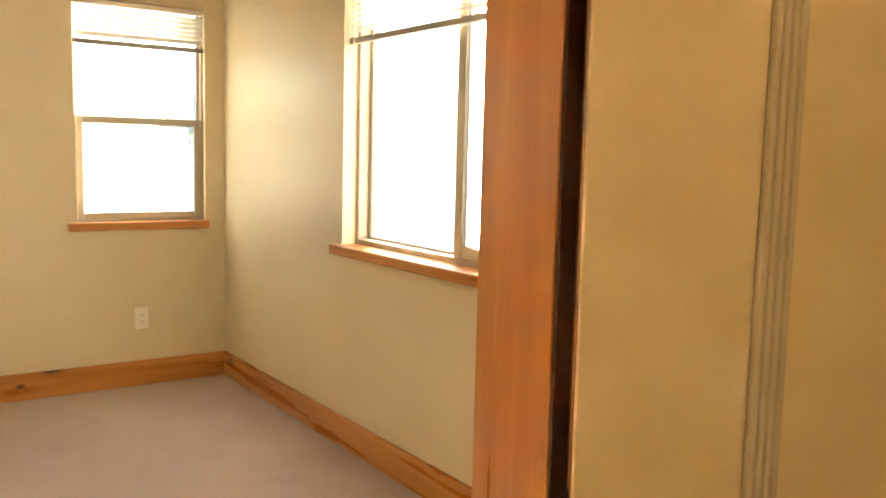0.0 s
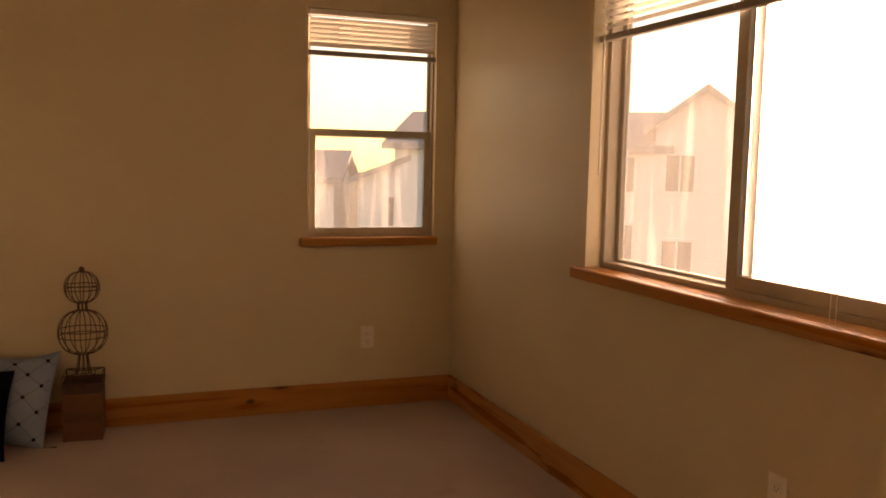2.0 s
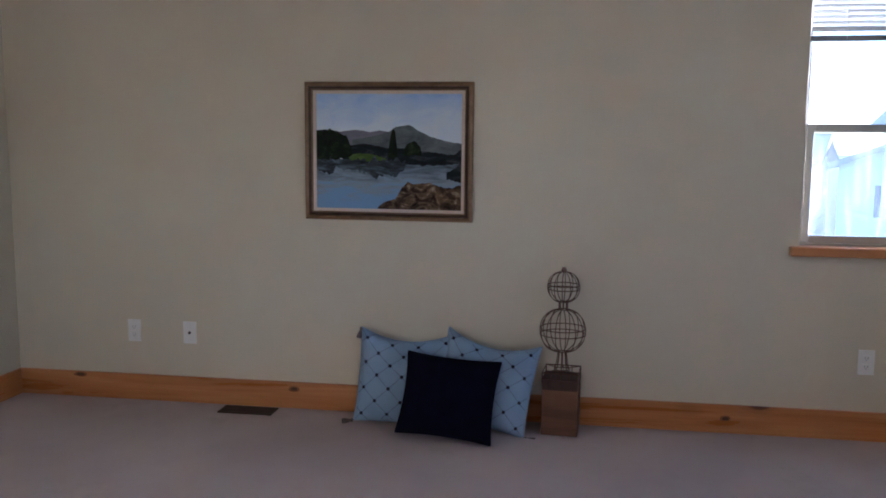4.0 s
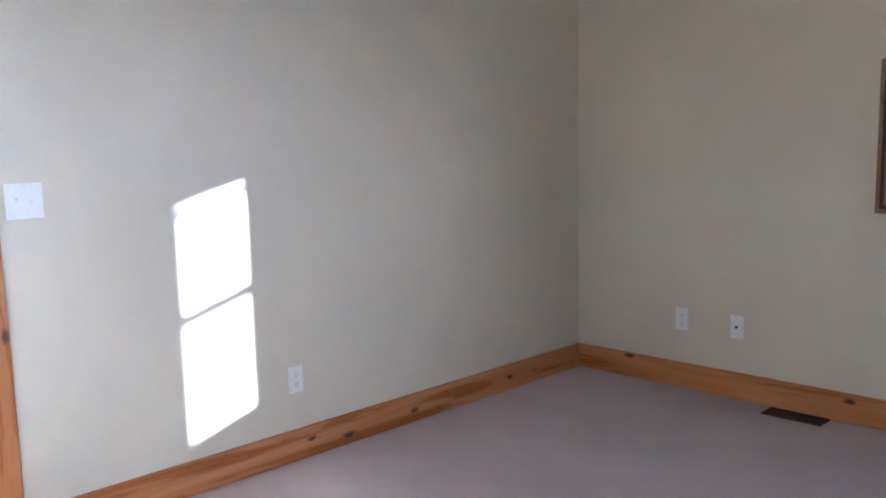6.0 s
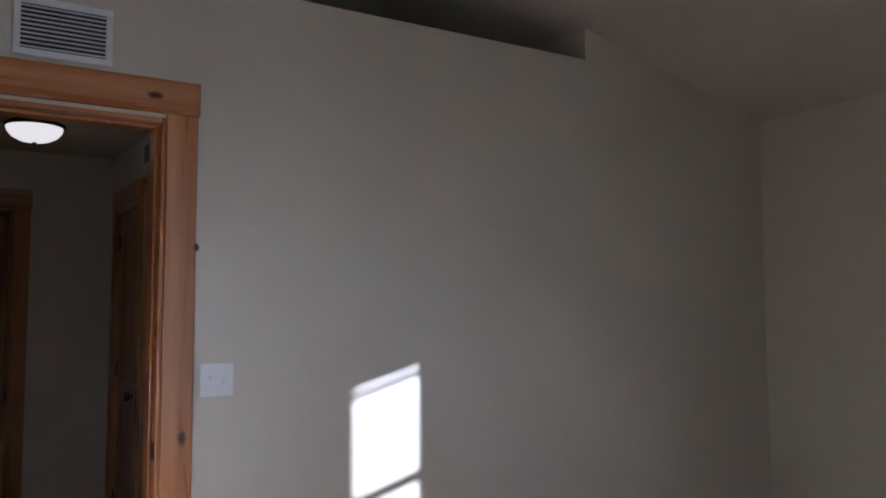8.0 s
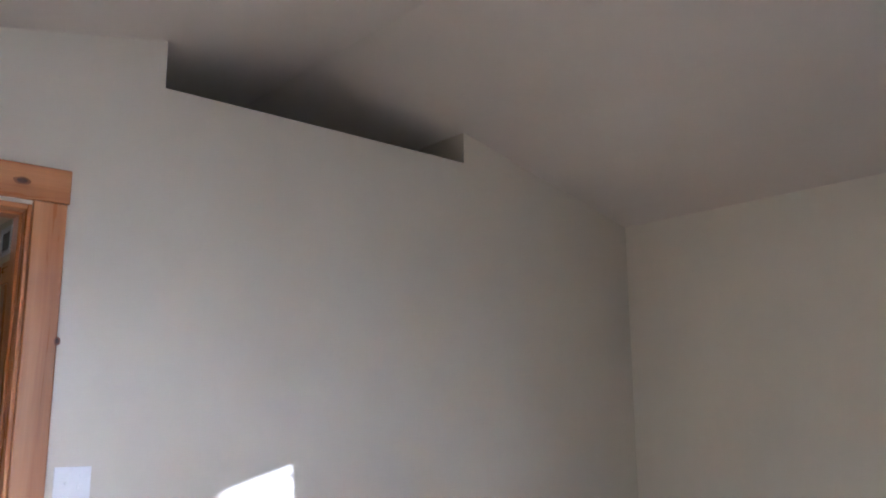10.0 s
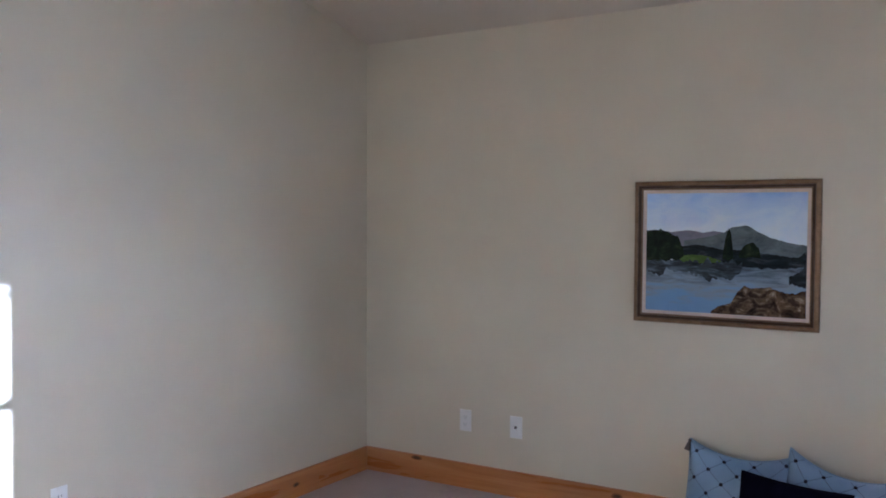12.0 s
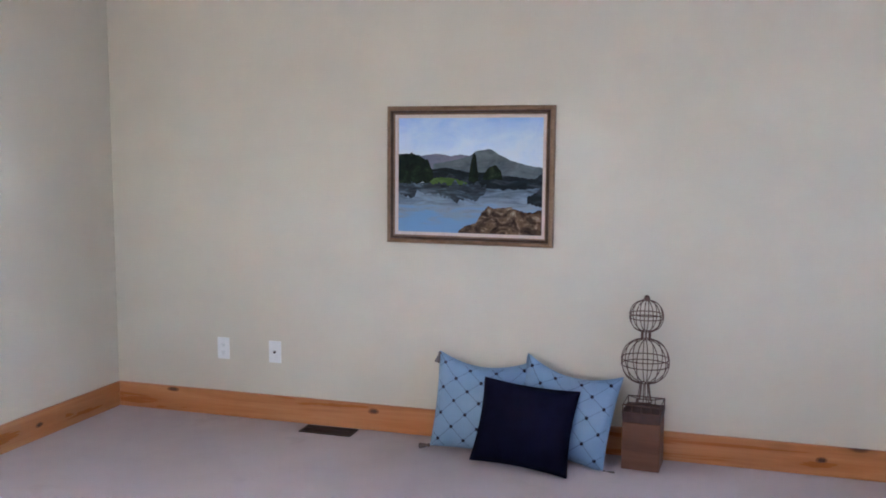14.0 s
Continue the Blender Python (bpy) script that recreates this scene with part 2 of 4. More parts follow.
def add_prism(bm, outline, depth, put):
    """A flat outline (u, v) pushed along w by depth = (w0, w1); put(u, v, w) gives the place."""
    a = [bm.verts.new(put(u, v, depth[0])) for u, v in outline]
    b = [bm.verts.new(put(u, v, depth[1])) for u, v in outline]
    k = len(outline)
    bm.faces.new(a)
    bm.faces.new(b[::-1])
    for i in range(k):
        bm.faces.new((a[i], b[i], b[(i + 1) % k], a[(i + 1) % k]))


def add_lathe(bm, profile, seg=24, at=(0, 0, 0)):
    """A turned body about z from (radius, height) pairs."""
    rings = []
    for r, z in profile:
        if r < 1e-5:
            rings.append([bm.verts.new((at[0], at[1], at[2] + z))])
        else:
            rings.append([bm.verts.new((at[0] + r * math.cos(2 * math.pi * i / seg), at[1] + r * math.sin(2 * math.pi * i / seg), at[2] + z)) for i in range(seg)])
    for a, b in zip(rings, rings[1:]):
        for i in range(seg):
            q = [a[i % len(a)], a[(i + 1) % len(a)], b[(i + 1) % len(b)], b[i % len(b)]]
            q = list(dict.fromkeys(q))
            if len(q) > 2:
                bm.faces.new(q)
    return bm


def add_tube(bm, pts, r, sides=6, closed=False):
    """A round wire along points."""
    pts = [Vector(p) for p in pts]
    k = len(pts)
    rings = []
    for i, p in enumerate(pts):
        if closed:
            d = pts[(i + 1) % k] - pts[i - 1]
        else:
            d = pts[min(i + 1, k - 1)] - pts[max(i - 1, 0)]
        d.normalize()
        u = d.cross(Vector((0.31, 0.52, 0.8)))
        u.normalize()
        v = d.cross(u)
        rings.append([bm.verts.new(p + r * (math.cos(a) * u + math.sin(a) * v)) for a in (2 * math.pi * j / sides for j in range(sides))])
    for i in range(k if closed else k - 1):
        a, b = rings[i], rings[(i + 1) % k]
        for j in range(sides):
            bm.faces.new((a[j], a[(j + 1) % sides], b[(j + 1) % sides], b[j]))
    if not closed:
        bm.faces.new(rings[0][::-1])
        bm.faces.new(rings[-1])
    return bm


def board(name, lo, hi, grain, parent=None, mat=None, label="", bevel=0.004):
    """A board between two corners, with its own x along the grain (0, 1 or 2: the axis it runs along)."""
    size = [hi[(grain + k) % 3] - lo[(grain + k) % 3] for k in range(3)]
    rows = [[0.0] * 4 for _ in range(3)]
    for k in range(3):
        rows[(grain + k) % 3][k] = 1.0
    m = Matrix(rows + [[0, 0, 0, 1]])
    base = parent.matrix_basis.translation if parent else Vector()
    m.translation = Vector(lo) - base
    return part(name, box((0, 0, 0), size, bevel), mat or PINE, parent, label, m)


def ceiling_z(y):
    if y > RIDGE_Y:
        return EAVE + (RIDGE_Z - EAVE) * (-y) / (-RIDGE_Y)
    return EAVE_S + (RIDGE_Z - EAVE_S) * (y - SOUTH) / (RIDGE_Y - SOUTH)


# ---- floor, walls, ceiling ----
tagged(part("floor", box((-3.9, -5.6, -0.12), (EAST + 0.16, 0.16, 0)), CARPET), "mauve beige cut-pile carpet with faint stains", "carpet", kind="structure")


def holed(u0, u1, z0, z1, holes):
    """Rectangles that fill a wall round its openings (u0, u1, z0, z1)."""
    out, u = [], u0
    for a, b, c, d in sorted(holes):
        out.append((u, a, z0, z1))
        if c > z0:
            out.append((a, b, z0, c))
        out.append((a, b, d, z1))
        u = b
    out.append((u, u1, z0, z1))
    return out


bm = bmesh.new()
for u0, u1, z0, z1 in holed(-0.12, EAST + 0.16, 0, EAVE + 0.02, [NW]):
    add_box(bm, (u0, 0, z0), (u1, 0.086, z1))
tagged(part("wall_north", bm, WALL), "beige painted drywall with eggshell sheen", "wall", kind="structure")

bm = bmesh.new()
for u0, u1, z0, z1 in holed(-0.12, EAST + 0.16, 0, EAVE_S + 0.02, [(DOOR_D[0], DOOR_D[1], 0, DOOR_D[2])]):
    add_box(bm, (u0, SOUTH - D_THICK, z0), (u1, SOUTH, z1))
add_box(bm, (3.3495, SOUTH - D_THICK - 0.0035, 0), (4.25, SOUTH - D_THICK - 0.0002, DOOR_D[2]))
tagged(part("wall_south", bm, WALL), "beige painted drywall round the closet doorway", "wall", kind="structure")


def gable_strip(bm, x0, x1, y0, y1, z0, z1=None):
    """A piece of gable wall up to z1, or up to the sloped ceiling."""
    cuts = [y0] + ([RIDGE_Y] if y0 < RIDGE_Y < y1 and z1 is None else []) + [y1]
    for a, b in zip(cuts, cuts[1:]):
        ta, tb = (z1, z1) if z1 is not None else (ceiling_z(a) + 0.01, ceiling_z(b) + 0.01)
        add_prism(bm, [(a, z0), (b, z0), (b, tb), (a, ta)], (x0, x1), lambda u, v, w: (w, u, v))


bm = bmesh.new()
gable_strip(bm, EAST, EAST + 0.16, SOUTH, WW[0], 0)
gable_strip(bm, EAST, EAST + 0.16, WW[0], WW[1], 0, WW[2])
gable_strip(bm, EAST, EAST + 0.16, WW[0], WW[1], WW[3])
gable_strip(bm, EAST, EAST + 0.16, WW[1], 0, 0)
tagged(part("wall_east", bm, WALL), "beige painted drywall gable wall with a wide window", "wall", kind="structure")

bm = bmesh.new()
gable_strip(bm, -0.12, 0, SOUTH, DOOR_C[0], 0)
gable_strip(bm, -0.12, 0, DOOR_C[0], DOOR_C[1], DOOR_C[2])
gable_strip(bm, -0.12, 0, DOOR_C[1], NICHE[0], 0)
gable_strip(bm, -0.12, 0, NICHE[0], NICHE[1], 0, NICHE[2])
gable_strip(bm, -0.12, 0, NICHE[1], 0, 0)
tagged(part("wall_west", bm, WALL), "beige painted drywall gable wall with a high niche", "wall", kind="structure")

bm = bmesh.new()
add_box(bm, (-2.70, NICHE[0] - 0.1, NICHE[2] - 0.10), (-0.12, NICHE[1] + 0.1, NICHE[2]))
gable_strip(bm, -2.70, -2.60, NICHE[0], NICHE[1], NICHE[2])
gable_strip(bm, -2.60, -0.12, NICHE[0] - 0.1, NICHE[0], NICHE[2])
gable_strip(bm, -2.60, -0.12, NICHE[1], NICHE[1] + 0.1, NICHE[2])
tagged(part("wall_niche", bm, WALL), "dark recessed plant ledge above the hall", "wall niche", kind="structure")

bm = bmesh.new()
for a, b in ((SOUTH - D_THICK, RIDGE_Y), (RIDGE_Y, 0.16)):
    za, zb = (EAVE_S if a < RIDGE_Y else RIDGE_Z), (RIDGE_Z if a < RIDGE_Y else EAVE - 0.02)
    if a < RIDGE_Y:
        za = EAVE_S - 0.12 * (RIDGE_Z - EAVE_S) / (RIDGE_Y - SOUTH)
    else:
        zb = EAVE - 0.16 * (RIDGE_Z - EAVE) / (-RIDGE_Y)
    add_prism(bm, [(a, za), (b, zb), (b, zb + 0.2), (a, za + 0.2)], (-2.75, EAST + 0.16), lambda u, v, w: (w, u, v))
tagged(part("ceiling", bm, CEIL), "beige vaulted drywall ceiling with a ridge", "ceiling", kind="structure")

# hall behind the west wall, and the closet behind the south wall
bm = bmesh.new()
gap = (-4.05, -3.31, 2.03)
for u0, u1, z0, z1 in holed(-4.3, HALL_N, 0, HALL_TOP, [(gap[0], gap[1], 0, gap[2])]):
    add_box(bm, (HALL_W - 0.12, u0, z0), (HALL_W, u1, z1))
tagged(part("wall_hall_west", bm, WALL), "dim beige hall end wall", "wall", kind="structure")
bm = bmesh.new()
HD = ((-2.66, -2.06), (-1.80, -1.06))
for u0, u1, z0, z1 in holed(HALL_W - 0.12, -0.12, 0, HALL_TOP, [(a, b, 0, 2.03) for a, b in HD]):
    add_box(bm, (u0, HALL_N, z0), (u1, HALL_N + 0.12, z1))
# unseen slab added behind the doors to block outside light at their gaps
add_box(bm, (HALL_W - 0.12, HALL_N + 0.12, 0), (-0.12, HALL_N + 0.16, HALL_TOP))
tagged(part("wall_hall_north", bm, WALL), "dim beige hall side wall with two doors", "wall", kind="structure")
tagged(part("wall_hall_south", box((-3.9, -4.42, 0), (-0.12, -4.30, HALL_TOP)), WALL), "dim beige hall side wall", "wall", kind="structure")
bm = box((-3.9, -4.30, 0), (-3.78, HALL_N, HALL_TOP))
add_box(bm, (-3.78, HALL_N, 0), (HALL_W - 0.12, HALL_N + 0.12, HALL_TOP))
tagged(part("wall_far_room", bm, WALL), "dark wall of the room beyond the hall", "wall", kind="structure")
tagged(part("ceiling_hall", box((-3.9, -4.42, HALL_TOP), (-0.12, HALL_N + 0.12, HALL_TOP + 0.04)), CEIL), "dim flat hall ceiling", "ceiling", kind="structure")
bm = box((1.9, -5.52, 0), (2.0, SOUTH - D_THICK, 2.40))
add_box(bm, (4.3, -5.52, 0), (4.4, SOUTH - D_THICK, 2.40))
add_box(bm, (1.9, -5.62, 0), (4.4, -5.52, 2.40))
add_box(bm, (-0.12, -4.30, 0), (0.0, SOUTH - D_THICK, 2.40))
tagged(part("wall_closet", bm, WALL), "plain beige closet walls", "wall", kind="structure")
tagged(part("ceiling_closet", box((1.9, -5.62, 2.40), (4.4, SOUTH - D_THICK, 2.44)), CEIL), "plain closet ceiling", "ceiling", kind="structure")


# ---- baseboards: one board a wall ----
def baseboard(lo, hi, grain):
    return tagged(board("baseboard", (*lo, 0), (*hi, BASE_H), grain), "knotty amber pine baseboard", "baseboard", kind="structure")


T = 0.016
base_north = baseboard((0, -T), (EAST, 0), 0)
baseboard((EAST - T, SOUTH + T), (EAST, -T), 1)
base_west = baseboard((0, DOOR_C[1] + 0.104), (T, -T), 1)
baseboard((0, SOUTH), (DOOR_D[0] - 0.102, SOUTH + T), 0)
baseboard((DOOR_D[1] + 0.102, SOUTH), (EAST, SOUTH + T), 0)
baseboard((HALL_W, -3.215), (HALL_W + T, HALL_N), 1)
baseboard((HD[0][1] + 0.08, HALL_N - T), (HD[1][0] - 0.08, HALL_N), 0)
baseboard((HD[1][1] + 0.08, HALL_N - T), (-0.12, HALL_N), 0)
baseboard((DOOR_D[1] + 0.09, SOUTH - D_THICK - T), (4.3, SOUTH - D_THICK), 0)


# ---- door frames ----
def door_frame(name, label, axis, u0, u1, height, w0, w1, casing, faces, stop, sides=(0, 1)):
    """Pine jambs, stops and flat casings round an opening. axis: the one that runs across it; u0, u1: its sides;
    w0, w1: the wall's two faces; faces: those of -1, 1 that wear casing; stop: where the stop lies in the depth; sides: which of the two get a jamb and a stop."""
    def at(u, w, z):
        return (u, w, z) if axis == 0 else (w, u, z)
    f = thing(name, label, "door frame", pose(*at((u0 + u1) / 2, (w0 + w1) / 2, 0)), kind="structure")
    t = 0.019
    for a in [(u0, u1 - t)[k] for k in sides]:
        board("jamb", at(a, w0 - 0.003, 0), at(a + t, w1 + 0.003, height), 2, f)
    board("head_jamb", at(u0 + t, w0 - 0.003, height - t), at(u1 - t, w1 + 0.003, height), axis, f)
    for a in [(u0 + t, u1 - t - 0.011)[k] for k in sides]:
        board("stop", at(a, stop[0], 0), at(a + 0.011, stop[1], height - t - 0.011), 2, f, bevel=0.003)
    board("head_stop", at(u0 + t, stop[0], height - t - 0.011), at(u1 - t, stop[1], height - t), axis, f, bevel=0.003)
    for d in faces:
        lo, hi = (w0 - 0.020, w0) if d < 0 else (w1, w1 + 0.020)
        for a in (u0 - casing + 0.006, u1 - 0.006):
            board("side_casing", at(a, lo, 0), at(a + casing, hi, height + 0.012), 2, f)
        lo, hi = (w0 - 0.024, w0) if d < 0 else (w1, w1 + 0.024)
        board("head_casing", at(u0 - casing, lo, height + 0.012), at(u1 + casing, hi, height + 0.128), axis, f)
    return f


hall_frame = door_frame("door_frame_1", "knotty amber pine door frame to the hall", 1, DOOR_C[0], DOOR_C[1], DOOR_C[2], -0.12, 0.0, 0.106, (-1, 1), (-0.115, -0.045))
closet_frame = door_frame("door_frame_2", "varnished amber pine door frame of the closet", 0, DOOR_D[0], DOOR_D[1], DOOR_D[2], SOUTH - D_THICK, SOUTH, 0.10, (1,), (SOUTH - 0.101, SOUTH - 0.002), (0,))
door_frame("door_frame_3", "dark amber pine door frame at the hall end", 1, gap[0], gap[1], gap[2], HALL_W - 0.12, HALL_W, 0.10, (1,), (HALL_W - 0.06, HALL_W - 0.03))
for k, (a, b) in enumerate(HD):
    door_frame("door_frame_%d" % (k + 4), "dim amber pine door frame in the hall", 0, a, b, 2.03, HALL_N, HALL_N + 0.12, 0.08, (-1,), (HALL_N + 0.055, HALL_N + 0.085))


def strike_plate(parent, lo, hi, hole_lo, hole_hi, corner=0.004):
    """A dark strike plate let into a jamb, with its latch hole."""
    base = parent.matrix_basis.translation
    bm = box(Vector(lo) - base, Vector(hi) - base)
    thin = min(range(3), key=lambda k: hi[k] - lo[k])
    ends = [e for e in bm.edges if abs((e.verts[0].co - e.verts[1].co)[thin]) > 0.0005]
    bmesh.ops.bevel(bm, geom=ends, offset=corner, segments=4, profile=0.5, affect="EDGES")
    p = part("strike_plate", bm, BRONZE, parent, "dark bronze strike plate")
    part("latch_hole", box(Vector(hole_lo) - base, Vector(hole_hi) - base), SLOT, p)


KNOT = two_tone("pine_knot", (0.10, 0.032, 0.010), (0.045, 0.014, 0.006), 90, 0.4, 0.3)
HALO = two_tone("pine_knot_halo", (0.26, 0.095, 0.025), (0.20, 0.07, 0.018), 60, 0.36, 0.2)


def knot(parent, where, normal, wide, tall):
    """A dark knot with a reddish halo, barely proud of its board."""
    base = parent.matrix_world.translation if parent.type == "EMPTY" else Vector()
    for r, out, mat in ((1.0, 0.0006, HALO), (0.62, 0.0012, KNOT)):
        bm = bmesh.new()
        k = 18
        rim = []
        for i in range(k):
            a = 2 * math.pi * i / k
            f = r * (1 + 0.22 * noise.noise(Vector((math.cos(a) * 1.3, math.sin(a) * 1.3, where[2] * 9 + where[1] * 7))))
            u, v = f * wide / 2 * math.cos(a), f * tall / 2 * math.sin(a)
            rim.append(((where[0], where[1] + u, where[2] + v) if normal == 0 else (where[0] + u, where[1], where[2] + v)))
        d = Vector((out, 0, 0)) if normal == 0 else Vector((0, -out, 0))
        back = d * -3
        top = [bm.verts.new(Vector(p) + d - base) for p in rim]
        low = [bm.verts.new(Vector(p) + back - base) for p in rim]
        bm.faces.new(top)
        for i in range(k):
            bm.faces.new((low[i], low[(i + 1) % k], top[(i + 1) % k], top[i]))
        ob = part("knot", bm, mat, parent, "dark pine knot" if mat is KNOT else "")
        if parent.type != "EMPTY":
            ob.matrix_parent_inverse = parent.matrix_basis.inverted()


bpy.context.view_layer.update()
for y, z, w, h in ((-3.030, 1.605, 0.020, 0.030), (-3.066, 0.965, 0.030, 0.062), (-3.043, 0.728, 0.026, 0.058)):
    knot(hall_frame, (0.020, y, z), 0, w, h)
knot(hall_frame, (0.024, -3.178, 2.113), 0, 0.055, 0.026)
for x, z, w, h in ((0.353, 0.119, 0.075, 0.026), (1.506, 0.100, 0.060, 0.030), (3.571, 0.071, 0.050, 0.026)):
    knot(base_north, (x, -0.016, z), 1, w, h)
for y, z, w, h in ((-1.884, 0.079, 0.050, 0.024), (-1.688, 0.040, 0.085, 0.034), (-1.300, 0.057, 0.055, 0.030), (-0.62, 0.07, 0.05, 0.026)):
    knot(base_west, (0.016, y, z), 0, w, h)

yj = DOOR_C[1] - 0.019
strike_plate(hall_frame, (-0.040, yj - 0.003, 0.895), (-0.004, yj + 0.001, 0.955), (-0.030, yj - 0.0045, 0.91), (-0.012, yj, 0.94))


def upright(name, outline, height, mat, label=""):
    """A standing board of the closet frame with a plan outline of its own and its grain upright."""
    bm = bmesh.new()
    o = closet_frame.matrix_basis.translation
    add_prism(bm, [(u - o.x, v - o.y) for u, v in outline], (0, height), lambda u, v, w: (w, u, v))
    bmesh.ops.bevel(bm, geom=bm.edges[:], offset=0.0012, segments=1, affect="EDGES")
    return part(name, bm, mat, closet_frame, label, Matrix(((0, 1, 0, 0), (0, 0, 1, 0), (1, 0, 0, 0), (0, 0, 0, 1))))


# the splayed side of the closet doorway: stop, dark strip for its shadow line, outer jamb and latch plate
BACK = SOUTH - D_THICK
SPLAY_IN, SPLAY_OUT = Vector((3.413, -4.0525, 0)), Vector((3.3495, BACK, 0))
XW = DOOR_D[1] - 0.0005
upright("stop", [(3.440, -3.878), (3.391, -4.048), (XW, -4.048), (XW, -3.901), (3.448, -3.901), (3.448, -3.878)], 2.02, PINE)
upright("door_seal", [(3.392, -4.0483), (3.413, -4.0483), (3.413, -4.0522), (3.392, -4.0522)], 2.02, SEAM_SHADE, "dark red-brown strip drawn as the stop's shadow")
upright("jamb", [SPLAY_IN.to_2d(), SPLAY_OUT.to_2d(), (XW, BACK), (XW, -4.0525)], 2.02, PINE)
along = (SPLAY_OUT - SPLAY_IN).normalized()
out = Vector((along.y, -along.x, 0))


def on_splay(u, z, d):
    return SPLAY_IN + along * u + out * d + Vector((0, 0, z)) - closet_frame.matrix_basis.translation


rim = [(0.012, 0.80), (0.088, 0.80)]
for cx, a0 in ((0.068, 0), (0.032, 90)):
    rim += [(cx + 0.020 * math.cos(radians(a0 + k * 18)), 0.965 + 0.024 * math.sin(radians(a0 + k * 18))) for k in range(6)]
bm = bmesh.new()
add_prism(bm, rim, (-0.002, 0.0025), on_splay)
plate = part("strike_plate", bm, BRONZE, closet_frame, "dark bronze strike plate")
bm = bmesh.new()
add_prism(bm, [(0.035, 0.84), (0.065, 0.84), (0.065, 0.90), (0.035, 0.90)], (0.0, 0.0032), on_splay)
part("latch_hole", bm, SLOT, plate)


def panel_door(name, label, lo, hi, knob, hinges, face):
    """A pine door leaf in the x direction with two recessed panels, a knob and hinges. face: -1 shows its south side."""
    d = thing(name, label, "door", pose((lo[0] + hi[0]) / 2, (lo[1] + hi[1]) / 2, 0), kind="structure")
    x0, y0, z0 = lo
    x1, y1, z1 = hi
    s = min(0.11, (x1 - x0) * 0.2)
    for a in (x0, x1 - s):
        board("stile", (a, y0, z0), (a + s, y1, z1), 2, d, PINE_DOOR)
    for a, b in ((z0, z0 + 0.22), (z0 + 0.85, z0 + 0.97), (z1 - 0.12, z1)):
        board("rail", (x0 + s, y0, a), (x1 - s, y1, b), 0, d, PINE_DOOR)
    for a, b in ((z0 + 0.22, z0 + 0.85), (z0 + 0.97, z1 - 0.12)):
        board("panel", (x0 + s, y0 + 0.010, a), (x1 - s, y1 - 0.010, b), 2, d, PINE_DOOR)
    base = d.matrix_basis.translation
    bm = add_lathe(bmesh.new(), [(0.0, 0.0), (0.030, 0.0), (0.030, 0.006), (0.011, 0.010), (0.011, 0.030), (0.026, 0.040), (0.029, 0.052), (0.020, 0.064), (0, 0.066)], 16)
    part("door_knob", bm, BRONZE, d, "dark bronze knob", Matrix.Translation(Vector((knob, y0, 0.93)) - base) @ pose(0, 0, 0, 90), True)
    for z in (0.25, 1.02, 1.80):
        h = add_lathe(bmesh.new(), [(0, 0), (0.008, 0), (0.008, 0.09), (0, 0.09)], 10)
        add_box(h, (-0.001, -0.004, 0), (0.03, 0.0, 0.09))
        part("hinge", h, BRONZE, d, "dark hinge", Matrix.Translation(Vector((hinges, y0 - 0.006, z)) - base))
    return d


panel_door("door_1", "closed knotty pine hall door", (HD[0][0] + 0.022, HALL_N + 0.015, 0.012), (HD[0][1] - 0.022, HALL_N + 0.052, 2.008), HD[0][1] - 0.09, HD[0][0] + 0.024, -1)
panel_door("door_2", "closed knotty pine hall door with dark hinges", (HD[1][0] + 0.022, HALL_N + 0.004, 0.012), (HD[1][1] - 0.022, HALL_N + 0.041, 2.008), HD[1][1] - 0.09, HD[1][0] + 0.016, -1)
# a leaf that stands open into the dark room at the hall's end
leaf = thing("door_3", "pine door standing open into the dark room", "door", pose(HALL_W - 0.13, gap[1] - 0.045, 0), kind="structure")
board("leaf", (HALL_W - 0.80, gap[1] - 0.064, 0.012), (HALL_W - 0.10, gap[1] - 0.028, 2.0), 2, leaf, PINE_DOOR)
for z in (0.25, 1.02, 1.80):
    part("hinge", box((0.018, -0.030, z), (0.040, -0.018, z + 0.09), 0.002), BRONZE, leaf, "dark hinge")


# ---- windows ----
def sash(name, parent, axis, u0, u1, z0, z1, w0, w1, face, sill=None, glass=None, shade=False):
    """A vinyl sash: two stiles, two rails and a pane between. axis: the one along the wall; w0, w1: its depth."""
    def at(u, w, z):
        return Vector((u, w, z) if axis == 0 else (w, u, z)) - base
    base = parent.matrix_basis.translation
    sill = sill or face
    sash_ob = part(name, bmesh.new(), VINYL, parent)
    for a, b, c, d, nm in ((u0, u0 + face, z0, z1, "stile"), (u1 - face, u1, z0, z1, "stile"), (u0 + face, u1 - face, z0, z0 + sill, "rail"), (u0 + face, u1 - face, z1 - face, z1, "rail")):
        part(nm, box(at(a, w0, c), at(b, w1, d), 0.004), VINYL, sash_ob)
    mid = (w0 + w1) / 2
    pane = part("pane", box(at(u0 + face - 0.004, mid - 0.002, z0 + sill - 0.004), at(u1 - face + 0.004, mid + 0.002, z1 - face + 0.004)), glass or GLASS, sash_ob)
    pane.visible_shadow = shade


